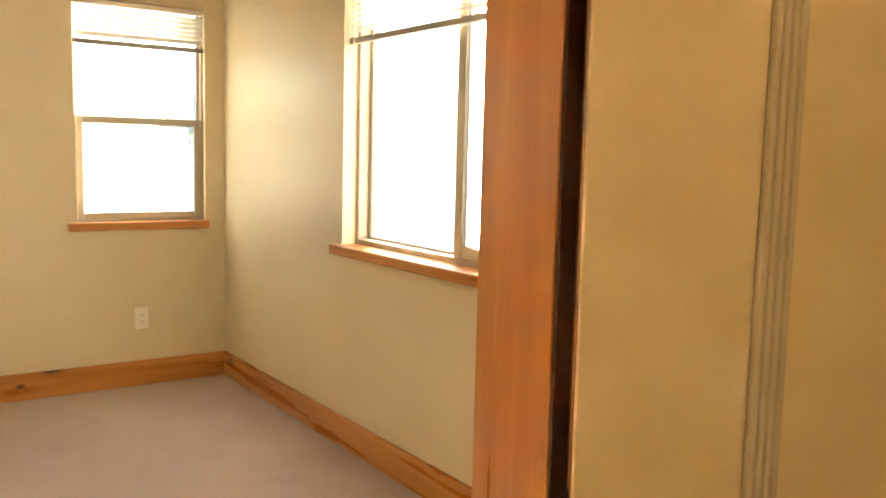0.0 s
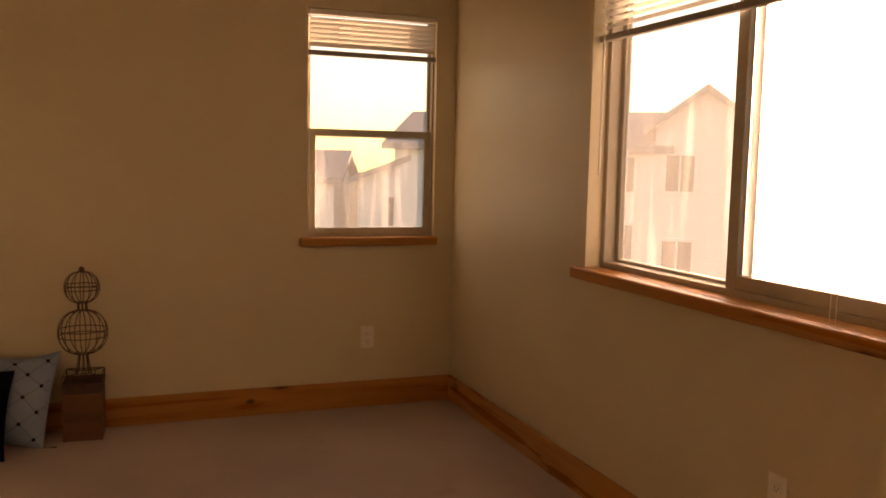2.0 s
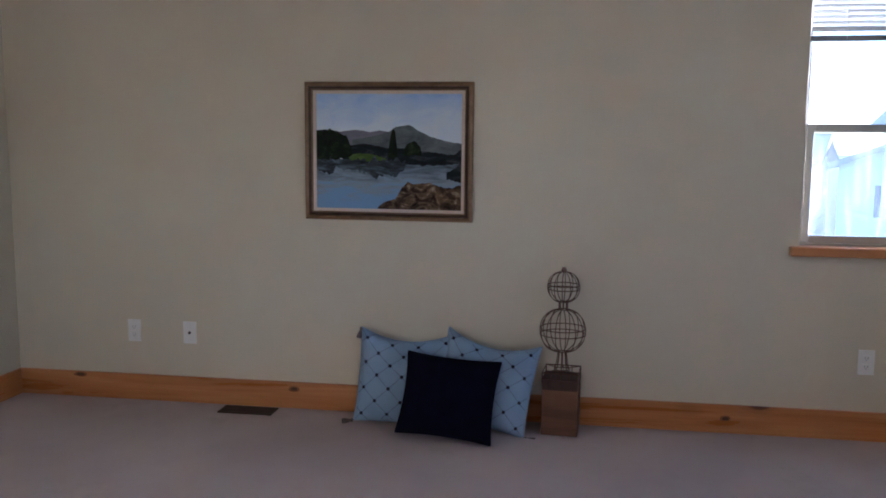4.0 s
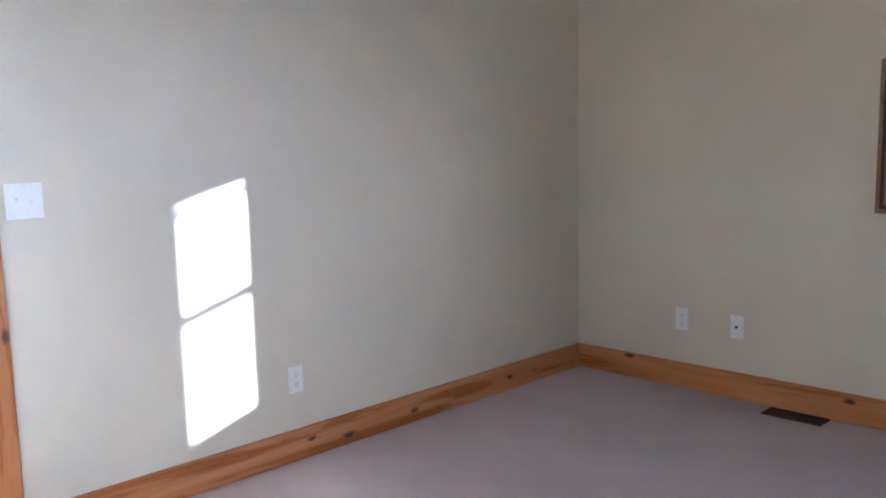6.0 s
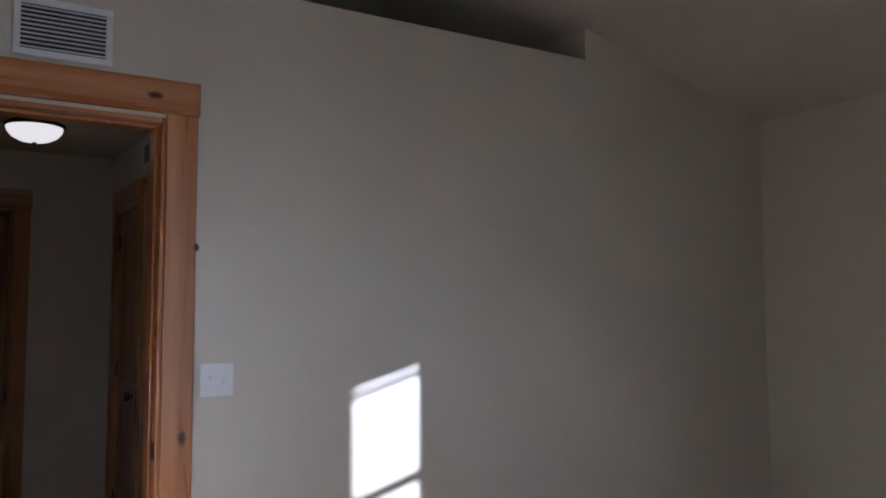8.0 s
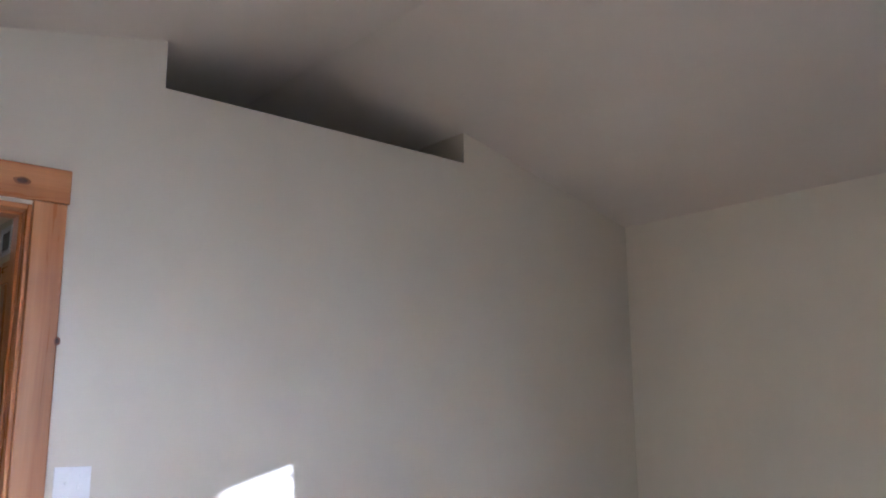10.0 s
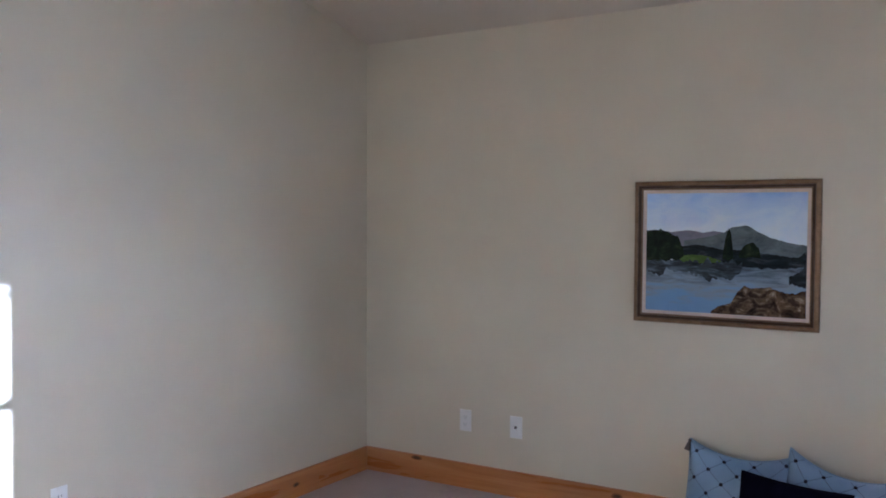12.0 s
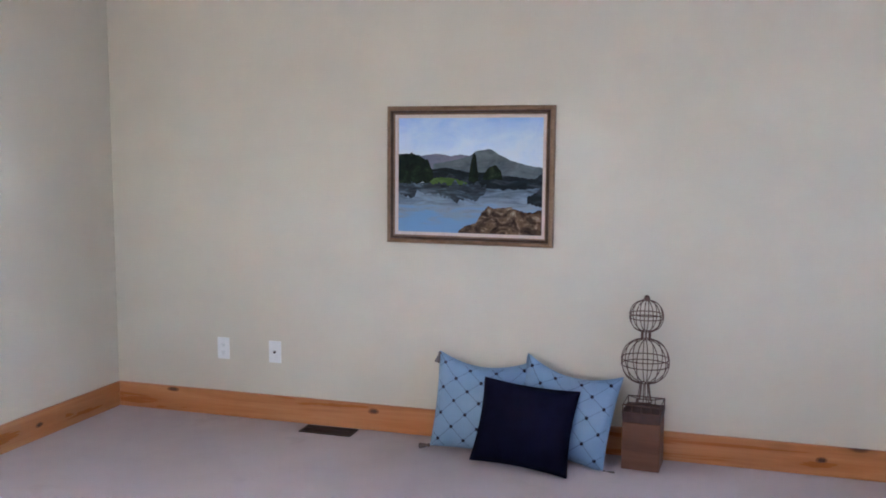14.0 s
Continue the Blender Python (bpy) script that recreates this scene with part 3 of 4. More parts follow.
def window_rim(parent, axis, u0, u1, z0, z1, w0, w1, t):
    def at(u, w, z):
        return Vector((u, w, z) if axis == 0 else (w, u, z)) - base
    base = parent.matrix_basis.translation
    bm = bmesh.new()
    for a, b, c, d in ((u0, u0 + t, z0, z1), (u1 - t, u1, z0, z1), (u0 + t, u1 - t, z0, z0 + t), (u0 + t, u1 - t, z1 - t, z1)):
        add_box(bm, at(a, w0, c), at(b, w1, d), 0.003)
    part("window_frame", bm, VINYL, parent, "almond vinyl frame")


win_a = thing("window_1", "narrow almond vinyl window with two stacked panes", "window", pose((NW[0] + NW[1]) / 2, 0.1, NW[2]), kind="structure")
window_rim(win_a, 0, NW[0], NW[1], NW[2] + 0.012, NW[3], 0.032, 0.084, 0.012)
sash("upper_sash", win_a, 0, NW[0] + 0.010, NW[1] - 0.010, 1.375, NW[3] - 0.010, 0.060, 0.078, 0.018)
sash("lower_sash", win_a, 0, NW[0] + 0.014, NW[1] - 0.014, NW[2] + 0.024, 1.412, 0.034, 0.058, 0.034)
board("window_sill", (NW[0] - 0.040, -0.045, NW[2] - 0.030), (NW[1] + 0.008, 0.0, NW[2] + 0.013), 0, win_a, label="amber pine stool", bevel=0.006)
board("window_sill", (NW[0], 0.0, NW[2]), (NW[1], 0.033, NW[2] + 0.013), 0, win_a, label="amber pine stool", bevel=0.001)

win_b = thing("window_2", "wide almond vinyl sliding window", "window", pose(EAST + 0.1, (WW[0] + WW[1]) / 2, WW[2]), kind="structure")
window_rim(win_b, 1, WW[0], WW[1], WW[2] + 0.012, WW[3], EAST + 0.065, EAST + 0.150, 0.022)
sash("fixed_sash", win_b, 1, -2.155, WW[1] - 0.020, WW[2] + 0.020, NW[3] - 0.020, EAST + 0.112, EAST + 0.142, 0.026, None, GLASS_FIXED)
sash("sliding_sash", win_b, 1, WW[0] + 0.020, -2.085, WW[2] + 0.034, NW[3] - 0.020, EAST + 0.068, EAST + 0.104, 0.050, 0.044, GLASS_GLARE)
board("window_sill", (EAST - 0.045, WW[0] - 0.040, WW[2] - 0.030), (EAST, WW[1] + 0.040, WW[2] + 0.013), 1, win_b, label="amber pine stool", bevel=0.006)
board("window_sill", (EAST, WW[0], WW[2]), (EAST + 0.067, WW[1], WW[2] + 0.013), 1, win_b, label="amber pine stool", bevel=0.001)


def blind(label, axis, u0, u1, top, bottom, w, inward, cords, pulls, wand, tilt):
    """A half-raised slatted blind: headrail, slats, bottom rail, ladder cords, lift cord and wand. w: depth of its middle."""
    def at(u, d, z):
        return Vector((u - (u0 + u1) / 2, d * inward, z - top)) if axis == 0 else Vector((d * inward, u - (u0 + u1) / 2, z - top))
    b = thing("window_blind", label, "window blind", pose((u0 + u1) / 2, w, top) if axis == 0 else pose(w, (u0 + u1) / 2, top))

    def slab(name, a, c, d0, d1, z0, z1, bev=0.002):
        p, q = at(a, d0, z0), at(c, d1, z1)
        lo = [min(i, j) for i, j in zip(p, q)]
        hi = [max(i, j) for i, j in zip(p, q)]
        return part(name, box(lo, hi, bev), RAIL_BACKLIT if name == "bottom_rail" else BLIND, b)
    slab("headrail", u0, u1, -0.014, 0.014, top - 0.026, top)
    slab("bottom_rail", u0, u1, -0.013, 0.013, bottom, bottom + 0.024, 0.003)
    count = int((top - 0.04 - bottom - 0.03) / 0.0235)
    me = None
    for k in range(count):
        z = bottom + 0.052 + k * 0.0235
        if me is None:
            bm = bmesh.new()
            ring = []
            for i in range(5):
                v = (i - 2) / 2 * 0.0125
                dd, dz = v * math.cos(tilt), v * math.sin(tilt) + 0.0015 * (1 - (v / 0.0125) ** 2)
                ring.append((dd, dz))
            for i in range(4):
                q = [at(u, d, top + zz) for u, (d, zz) in ((u0 + 0.004, ring[i]), (u1 - 0.004, ring[i]), (u1 - 0.004, ring[i + 1]), (u0 + 0.004, ring[i + 1]))]
                bm.faces.new([bm.verts.new(x) for x in q])
            bmesh.ops.remove_doubles(bm, verts=bm.verts, dist=0.0002)
            bmesh.ops.solidify(bm, geom=bm.faces[:], thickness=0.0006)
            ob = part("slat", bm, BLIND, b, smooth=False)
            me = ob.data
        else:
            ob = new("slat", me)
            ob.parent = b
        ob.location = (0, 0, z - top)
    for u in cords:
        for d in (-0.0145, 0.0145):
            part("ladder_cord", add_tube(bmesh.new(), [at(u, d, bottom + 0.01), at(u, d, top - 0.02)], 0.0012, 5), CORD, b)
    for u, end in pulls:
        c = part("lift_cord", add_tube(bmesh.new(), [at(u, 0.016, top - 0.02), at(u, 0.018, 1.3), at(u + 0.006, 0.020, end)], 0.0014, 5), CORD, b)
        part("cord_tassel", add_lathe(bmesh.new(), [(0, 0.0), (0.006, 0.002), (0.004, 0.03), (0, 0.034)], 8, at(u + 0.006, 0.020, end - 0.034)), CORD, c)
    if wand is not None:
        part("tilt_wand", add_tube(bmesh.new(), [at(wand, 0.018, top - 0.03), at(wand, 0.020, 1.22)], 0.004, 6), CORD, b)
    return b


blind("white slatted mini blind raised above the narrow window", 0, NW[0] + 0.004, NW[1] - 0.004, 1.985, 1.765, 0.0165, -1, (NW[0] + 0.15, NW[1] - 0.15), (), None, radians(57))
blind("white slatted mini blind raised above the wide window", 1, WW[0] + 0.004, WW[1] - 0.004, 1.985, 1.705, EAST + 0.035, -1, (WW[0] + 0.2, -2.12, WW[1] - 0.2), ((WW[0] + 0.245, 0.78), (WW[0] + 0.225, 0.80)), WW[1] - 0.05, radians(20))


# ---- outlets, switch, registers ----
def wall_plate(name, label, category, where, turn, width, kind_of):
    """A bevelled cover plate whose own x runs along the wall and whose -y points into the room."""
    o = thing(name, label, category, pose(*where, 0, 0, turn))
    h = 0.114
    part("cover_plate", box((-width / 2, -0.006, -h / 2), (width / 2, 0, h / 2), 0.0025), PLATE, o)
    if kind_of == "outlet":
        for z in (0.0195, -0.0195):
            r = part("receptacle", box((-0.0165, -0.0078, z - 0.014), (0.0165, -0.005, z + 0.014), 0.0012), PLATE, o)
            for x in (-0.0065, 0.0065):
                part("slot", box((x - 0.0011, -0.0084, z - 0.003), (x + 0.0011, -0.0074, z + 0.006)), SLIT, r)
            part("slot", box((-0.002, -0.0084, z - 0.010), (0.002, -0.0074, z - 0.006)), SLIT, r)
    elif kind_of == "jack":
        part("jack", add_lathe(bmesh.new(), [(0, 0), (0.0075, 0), (0.0075, 0.005), (0.004, 0.006), (0.004, 0.014), (0, 0.014)], 12), BRONZE, o, "dark coaxial jack", pose(0, -0.005, 0, 90))
    else:
        for x in (-0.023, 0.023):
            sl = part("switch_collar", box((x - 0.006, -0.0078, -0.013), (x + 0.006, -0.005, 0.013), 0.001), PLATE, o)
            up = 0.006 if x < 0 else -0.006
            part("toggle", box((x - 0.004, -0.018, up - 0.005), (x + 0.004, -0.006, up + 0.005), 0.0015), PLATE, sl)
            for z in (0.030, -0.030):
                part("screw", add_lathe(bmesh.new(), [(0, 0), (0.0032, 0), (0.0028, 0.0015), (0, 0.0018)], 8), PLATE, o, m=pose(x, -0.0058, z, 90))
    return o


OUT = "outlets on the walls"
tagged(wall_plate("electrical_outlet", "white duplex outlet above the baseboard", "outlet", (0.656, 0, 0.361), 0, 0.070, "outlet"), group=OUT)
wall_plate("cable_jack", "white wall plate with a dark coaxial jack", "wall plate", (0.956, 0, 0.361), 0, 0.070, "jack")
tagged(wall_plate("electrical_outlet", "white duplex outlet beneath the narrow window", "outlet", (4.161, 0, 0.360), 0, 0.070, "outlet"), group=OUT)
tagged(wall_plate("electrical_outlet", "white duplex outlet beneath the wide window", "outlet", (EAST, -2.43, 0.385), -90, 0.070, "outlet"), group=OUT)
tagged(wall_plate("electrical_outlet", "white duplex outlet on the door wall", "outlet", (0, -1.944, 0.345), 90, 0.070, "outlet"), group=OUT)
wall_plate("light_switch", "white double toggle switch beside the hall door", "light switch", (0, -2.945, 1.152), 90, 0.116, "switch")

reg = thing("floor_register", "brown metal floor register in the carpet", "floor vent", pose(1.292, -0.090, 0))
bm = bmesh.new()
RX, RY, RT = 0.138, 0.056, 0.012
for lo, hi in (((-RX, -RY, 0), (RX, -RY + RT, 0.007)), ((-RX, RY - RT, 0), (RX, RY, 0.007)), ((-RX, -RY + RT, 0), (-RX + RT, RY - RT, 0.007)), ((RX - RT, -RY + RT, 0), (RX, RY - RT, 0.007))):
    add_box(bm, lo, hi, 0.002)
part("frame", bm, VENT, reg)
part("damper", box((-RX + RT, -RY + RT, 0.0005), (RX - RT, RY - RT, 0.002)), SLOT, reg)
for k in range(20):
    x = -0.119 + k * 0.0125
    part("louver", box((x - 0.002, -RY + RT, 0.002), (x + 0.002, RY - RT, 0.0065)), VENT, reg)
part("bar", box((-RX + RT, -0.004, 0.003), (RX - RT, 0.004, 0.0072)), VENT, reg)


def return_grille(label, where, turn, w, h):
    g = thing("air_grille", label, "air vent", pose(*where, 0, 0, turn))
    bm = bmesh.new()
    t = 0.022
    for lo, hi in (((-w / 2, -0.008, -h / 2), (w / 2, 0, -h / 2 + t)), ((-w / 2, -0.008, h / 2 - t), (w / 2, 0, h / 2)), ((-w / 2, -0.008, -h / 2 + t), (-w / 2 + t, 0, h / 2 - t)), ((w / 2 - t, -0.008, -h / 2 + t), (w / 2, 0, h / 2 - t))):
        add_box(bm, lo, hi, 0.002)
    part("frame", bm, GRILLE, g)
    part("backing", box((-w / 2 + t, -0.0012, -h / 2 + t), (w / 2 - t, 0, h / 2 - t)), SLOT, g)
    k = int((h - 2 * t) / 0.0145)
    for i in range(k):
        z = -h / 2 + t + (i + 0.5) * (h - 2 * t) / k
        bm = bmesh.new()
        add_prism(bm, [(-0.0075, z - 0.003), (-0.0065, z - 0.0042), (-0.0015, z + 0.002), (-0.0015, z + 0.004)], (-w / 2 + t, w / 2 - t), lambda u, v, x: (x, u, v))
        part("louver", bm, GRILLE, g)


return_grille("white louvred air grille above the hall door", (0, -3.465, 2.288), 90, 0.30, 0.19)
return_grille("small white air grille above the hall doors", (-1.93, HALL_N, 2.285), 0, 0.20, 0.15)
return_grille("dim white air grille at the hall end", (HALL_W, -3.66, 2.255), 90, 0.30, 0.15)


# ---- ceiling lights ----
def flush_light(label, where, bowl):
    o = thing("ceiling_light", label, "ceiling light", pose(*where))
    part("canopy", add_lathe(bmesh.new(), [(0, 0), (0.115, 0), (0.150, -0.018), (0.152, -0.030), (0.140, -0.034), (0, -0.034)], 32), BRONZE, o, "dark bronze pan", None, True)
    part("bowl", add_lathe(bmesh.new(), [(0.139, -0.034), (0.134, -0.055), (0.112, -0.082), (0.075, -0.102), (0.035, -0.111), (0, -0.113)], 32), bowl, o, "glowing opal glass bowl", None, True)
    part("finial", add_lathe(bmesh.new(), [(0.012, -0.112), (0.012, -0.118), (0.006, -0.126), (0, -0.128)], 12), BRONZE, o, "", None, True)


flush_light("lit opal bowl ceiling light with a bronze rim", (-1.95, -3.315, HALL_TOP), BOWL)
flush_light("lit warm bowl ceiling light in the closet", (3.1, -4.85, 2.40), WARM_BOWL)

det = thing("smoke_detector", "round white smoke detector on the sloped ceiling", "smoke detector", pose(0.753, -2.33, ceiling_z(-2.33) - 0.002, math.degrees(math.atan2(RIDGE_Z - EAVE_S, RIDGE_Y - SOUTH))))
part("base", add_lathe(bmesh.new(), [(0, 0), (0.070, 0), (0.070, -0.012), (0, -0.012)], 28), PLATE, det, "", None, True)
part("cover", add_lathe(bmesh.new(), [(0.064, -0.012), (0.062, -0.030), (0.050, -0.040), (0, -0.042)], 28), PLATE, det, "", None, True)

# ribbed strip on the closet side of the south wall, its grey standing in for shadow stripes
strip = thing("ribbed_strip", "ribs on the closet wall, coloured grey as stripes of shadow", "trim strip", pose(3.578, SOUTH - D_THICK - 0.0035, 0.0))
for k in range(4):
    part("rib", box((-0.022 + k * 0.0125, -0.009, 0.14), (-0.013 + k * 0.0125, 0, 2.38), 0.003), RIB_SHADE, strip)


# ---- painting ----
PW, PH = 0.809, 0.650
pic = thing("framed_painting", "landscape painting of a lake and mountain in a bronze gilt frame", "painting", pose(1.985, 0, 1.276, 0, 0.25, 0))


def frame_ring(name, inset, profile, mat, label=""):
    """Four mitred mouldings swept round the picture. profile: (inward, out of the wall) pairs."""
    for side in range(4):
        bm = bmesh.new()
        w, h = PW / 2 - inset, PH / 2 - inset
        corners = [(-w, -h), (w, -h), (w, h), (-w, h)]
        ins = [(1, 1), (-1, 1), (-1, -1), (1, -1)]
        a, b = side, (side + 1) % 4
        ring_a = [bm.verts.new((corners[a][0] + ins[a][0] * p, -d, corners[a][1] + ins[a][1] * p)) for p, d in profile]
        ring_b = [bm.verts.new((corners[b][0] + ins[b][0] * p, -d, corners[b][1] + ins[b][1] * p)) for p, d in profile]
        k = len(profile)
        for i in range(k):
            bm.faces.new((ring_a[i], ring_b[i], ring_b[(i + 1) % k], ring_a[(i + 1) % k]))
        bm.faces.new(ring_a)
        bm.faces.new(ring_b[::-1])
        part(name, bm, mat, pic, label)


frame_ring("moulding", 0.0, [(0, 0), (0, 0.022), (0.004, 0.030), (0.014, 0.034), (0.020, 0.030), (0.020, 0)], GILT, "bronze gilt moulding")
frame_ring("inner_moulding", 0.0202, [(0, 0), (0, 0.027), (0.003, 0.020), (0.010, 0.018), (0.013, 0.026), (0.013, 0)], GILT_DARK, "dark gilt groove")
frame_ring("gilt_edge", 0.0334, [(0, 0), (0, 0.024), (0.003, 0.025), (0.006, 0.021), (0.006, 0)], GILT)
frame_ring("liner", 0.0396, [(0, 0), (0, 0.018), (0.014, 0.016), (0.015, 0.012), (0.015, 0)], LINER, "pale linen liner")
CW, CH = PW - 2 * 0.0546, PH - 2 * 0.0546


def brushed(name, stops, stretch, scale, strength=0.5):
    """Oil paint: colours laid by a stretched noise, with brush relief."""
    m = material(name, stops[0][1], 0.75, 0.0, 0.15)
    n = Nodes(m)
    at = n.coords(stretch)
    f = n.noise(at, scale, 6, 0.65, 0.8)
    n.color(n.ramp(f.outputs[0], stops).outputs[0])
    n.bump(f.outputs[0], strength, 0.002)
    return m


O_SKY = material("painted_sky", (0.4, 0.5, 0.65), 0.75, 0.0, 0.15)
n = Nodes(O_SKY)
at = n.coords((2.5, 1, 4))
f = n.noise(at, 2.4, 5, 0.6, 0.5)
c = n.add("ShaderNodeTexCoord")
sp = n.add("ShaderNodeSeparateXYZ")
n.link(c.outputs["Object"], sp.inputs[0])
hgt = n.math("ADD", n.math("MULTIPLY", sp.outputs[2], 1.9), n.math("MULTIPLY", f.outputs[0], 0.75))
n.color(n.ramp(hgt, [(0.25, (0.80, 0.79, 0.74)), (0.60, (0.66, 0.74, 0.84)), (1.0, (0.36, 0.52, 0.82))]).outputs[0])
n.bump(f.outputs[0], 0.3, 0.002)
O_WATER = material("painted_water", (0.2, 0.3, 0.45), 0.75, 0.0, 0.15)
n = Nodes(O_WATER)
at = n.coords((3, 1, 16))
f = n.noise(at, 2.2, 6, 0.65, 0.6)
c = n.add("ShaderNodeTexCoord")
sp = n.add("ShaderNodeSeparateXYZ")
n.link(c.outputs["Object"], sp.inputs[0])
hgt = n.math("ADD", n.math("MULTIPLY", sp.outputs[2], -2.5), n.math("MULTIPLY", f.outputs[0], 0.95))
n.color(n.ramp(hgt, [(0.42, (0.02, 0.024, 0.028)), (0.60, (0.11, 0.135, 0.16)), (0.84, (0.25, 0.30, 0.36)), (1.0, (0.20, 0.32, 0.52))]).outputs[0])
n.bump(f.outputs[0], 0.35, 0.002)
O_FAR = brushed("painted_far_hills", [(0.3, (0.15, 0.15, 0.185)), (0.7, (0.23, 0.215, 0.26))], (4, 1, 8), 3)
O_MOUNT = brushed("painted_mountain", [(0.3, (0.065, 0.085, 0.09)), (0.7, (0.17, 0.19, 0.19))], (5, 1, 9), 3, 0.7)
O_TREE = brushed("painted_trees", [(0.3, (0.004, 0.006, 0.005)), (0.55, (0.012, 0.018, 0.010)), (0.75, (0.040, 0.055, 0.022))], (7, 1, 9), 2)
O_DUSK = brushed("painted_dark_bank", [(0.3, (0.005, 0.007, 0.009)), (0.55, (0.018, 0.022, 0.026)), (0.72, (0.07, 0.08, 0.085))], (5, 1, 16), 2)
O_MIRROR = brushed("painted_reflection", [(0.3, (0.012, 0.015, 0.018)), (0.5, (0.05, 0.06, 0.07)), (0.66, (0.15, 0.18, 0.21))], (4, 1, 20), 2)
O_GRASS = brushed("painted_meadow", [(0.3, (0.05, 0.085, 0.018)), (0.7, (0.12, 0.17, 0.04))], (5, 1, 18), 3)
O_ROCK = brushed("painted_rocks", [(0.34, (0.014, 0.009, 0.008)), (0.46, (0.055, 0.032, 0.022)), (0.56, (0.15, 0.095, 0.05)), (0.68, (0.40, 0.32, 0.22))], (9, 1, 12), 2.0, 0.8)
canvas = part("canvas", box((-CW / 2 - 0.004, -0.0105, -CH / 2 - 0.004), (CW / 2 + 0.004, -0.004, CH / 2 + 0.004)), O_SKY, pic, "oil painting with brush strokes")


def daub(name, mat, layer, low, high, x0=0.0, x1=1.0, rough=0.006, seed=0.0, steps=64):
    """A painted area between two outlines, given as few (across, up) fractions of the canvas, with a ragged brush edge."""
    bm = bmesh.new()
    y = -0.0105 - 0.0004 * layer
    rows = []
    for i in range(steps + 1):
        u = x0 + (x1 - x0) * i / steps
        ends = []
        for line, sgn in ((low, 1.7), (high, 0.0)):
            v = float(np.interp(u, [p[0] for p in line], [p[1] for p in line]))
            if 0.001 < v < 0.999:
                v += rough * (noise.noise(Vector((u * 26, seed + sgn, 0))) + 0.6 * noise.noise(Vector((u * 70, seed + sgn, 3))))
            ends.append(min(max(v, 0), 1))
        rows.append([bm.verts.new(((u - 0.5) * CW, y, (v - 0.5) * CH)) for v in ends])
    for a, b in zip(rows, rows[1:]):
        bm.faces.new((a[0], b[0], b[1], a[1]))
    part(name, bm, mat, canvas)


daub("painted_ridge", O_FAR, 1, [(0, 0.45), (1, 0.45)], [(0, 0.62), (0.18, 0.675), (0.28, 0.69), (0.38, 0.67), (0.44, 0.685), (0.55, 0.66), (0.7, 0.55)], 0.05, 0.7, 0.006, 1)
daub("painted_mountain", O_MOUNT, 2, [(0, 0.44), (1, 0.44)], [(0.25, 0.60), (0.42, 0.64), (0.5, 0.67), (0.55, 0.715), (0.60, 0.725), (0.645, 0.735), (0.70, 0.69), (0.78, 0.64), (0.88, 0.60), (1, 0.575)], 0.25, 1.0, 0.006, 2)
daub("painted_water", O_WATER, 3, [(0, 0), (1, 0)], [(0, 0.43), (0.5, 0.44), (1, 0.44)], 0, 1, 0.004, 3)
daub("painted_bank", O_DUSK, 4, [(0, 0.40), (0.3, 0.42), (0.5, 0.40), (0.75, 0.385), (1, 0.40)], [(0.2, 0.55), (0.35, 0.57), (0.5, 0.53), (0.62, 0.53), (0.8, 0.50), (0.95, 0.48), (1, 0.53)], 0.2, 1.0, 0.012, 4)
daub("painted_meadow", O_GRASS, 5, [(0.22, 0.42), (0.35, 0.415), (0.49, 0.425)], [(0.22, 0.47), (0.3, 0.485), (0.4, 0.475), (0.49, 0.44)], 0.2, 0.49, 0.006, 5)
daub("painted_grove", O_TREE, 6, [(0, 0.42), (0.2, 0.43), (0.25, 0.47)], [(0, 0.685), (0.1, 0.69), (0.17, 0.665), (0.215, 0.62), (0.245, 0.54), (0.25, 0.49)], 0, 0.25, 0.014, 6)
daub("painted_fir", O_TREE, 7, [(0.5, 0.45), (0.565, 0.45)], [(0.5, 0.50), (0.515, 0.62), (0.535, 0.715), (0.55, 0.66), (0.565, 0.50)], 0.5, 0.565, 0.018, 7, 24)
daub("painted_bush", O_TREE, 7, [(0.6, 0.47), (0.73, 0.47)], [(0.6, 0.50), (0.63, 0.57), (0.68, 0.60), (0.72, 0.55), (0.73, 0.49)], 0.6, 0.73, 0.012, 8, 30)
daub("painted_shade", O_MIRROR, 6, [(0, 0.34), (0.08, 0.29), (0.14, 0.36), (0.32, 0.33), (0.42, 0.28), (0.55, 0.30), (0.62, 0.38)], [(0, 0.43), (0.62, 0.43)], 0, 0.62, 0.045, 9)
daub("painted_shade", O_DUSK, 6, [(0.90, 0.28), (1, 0.24)], [(0.90, 0.33), (0.96, 0.36), (1, 0.46)], 0.90, 1, 0.02, 10, 20)
daub("painted_shore", O_ROCK, 8, [(0, 0), (1, 0)], [(0.43, 0.01), (0.47, 0.06), (0.55, 0.09), (0.60, 0.20), (0.64, 0.235), (0.70, 0.225), (0.78, 0.235), (0.9, 0.19), (1, 0.22)], 0.43, 1, 0.014, 11)


# ---- cushions ----
def cushion_surface(u, v, w, h, puff, ears, sag):
    """Half thickness and place of a stuffed square at u, v in -1..1; its corners are drawn out and its sides pull in."""
    r = (1 - abs(u) ** 2.6) * (1 - abs(v) ** 2.6)
    t = puff * max(r, 0) ** 0.55
    pull = 1 - ears * (1 - v * v)
    pull_v = 1 - ears * (1 - u * u)
    z = v * pull_v * h / 2
    if v > 0:
        z -= sag * (1 - u * u) * v
    return u * pull * w / 2, t, z


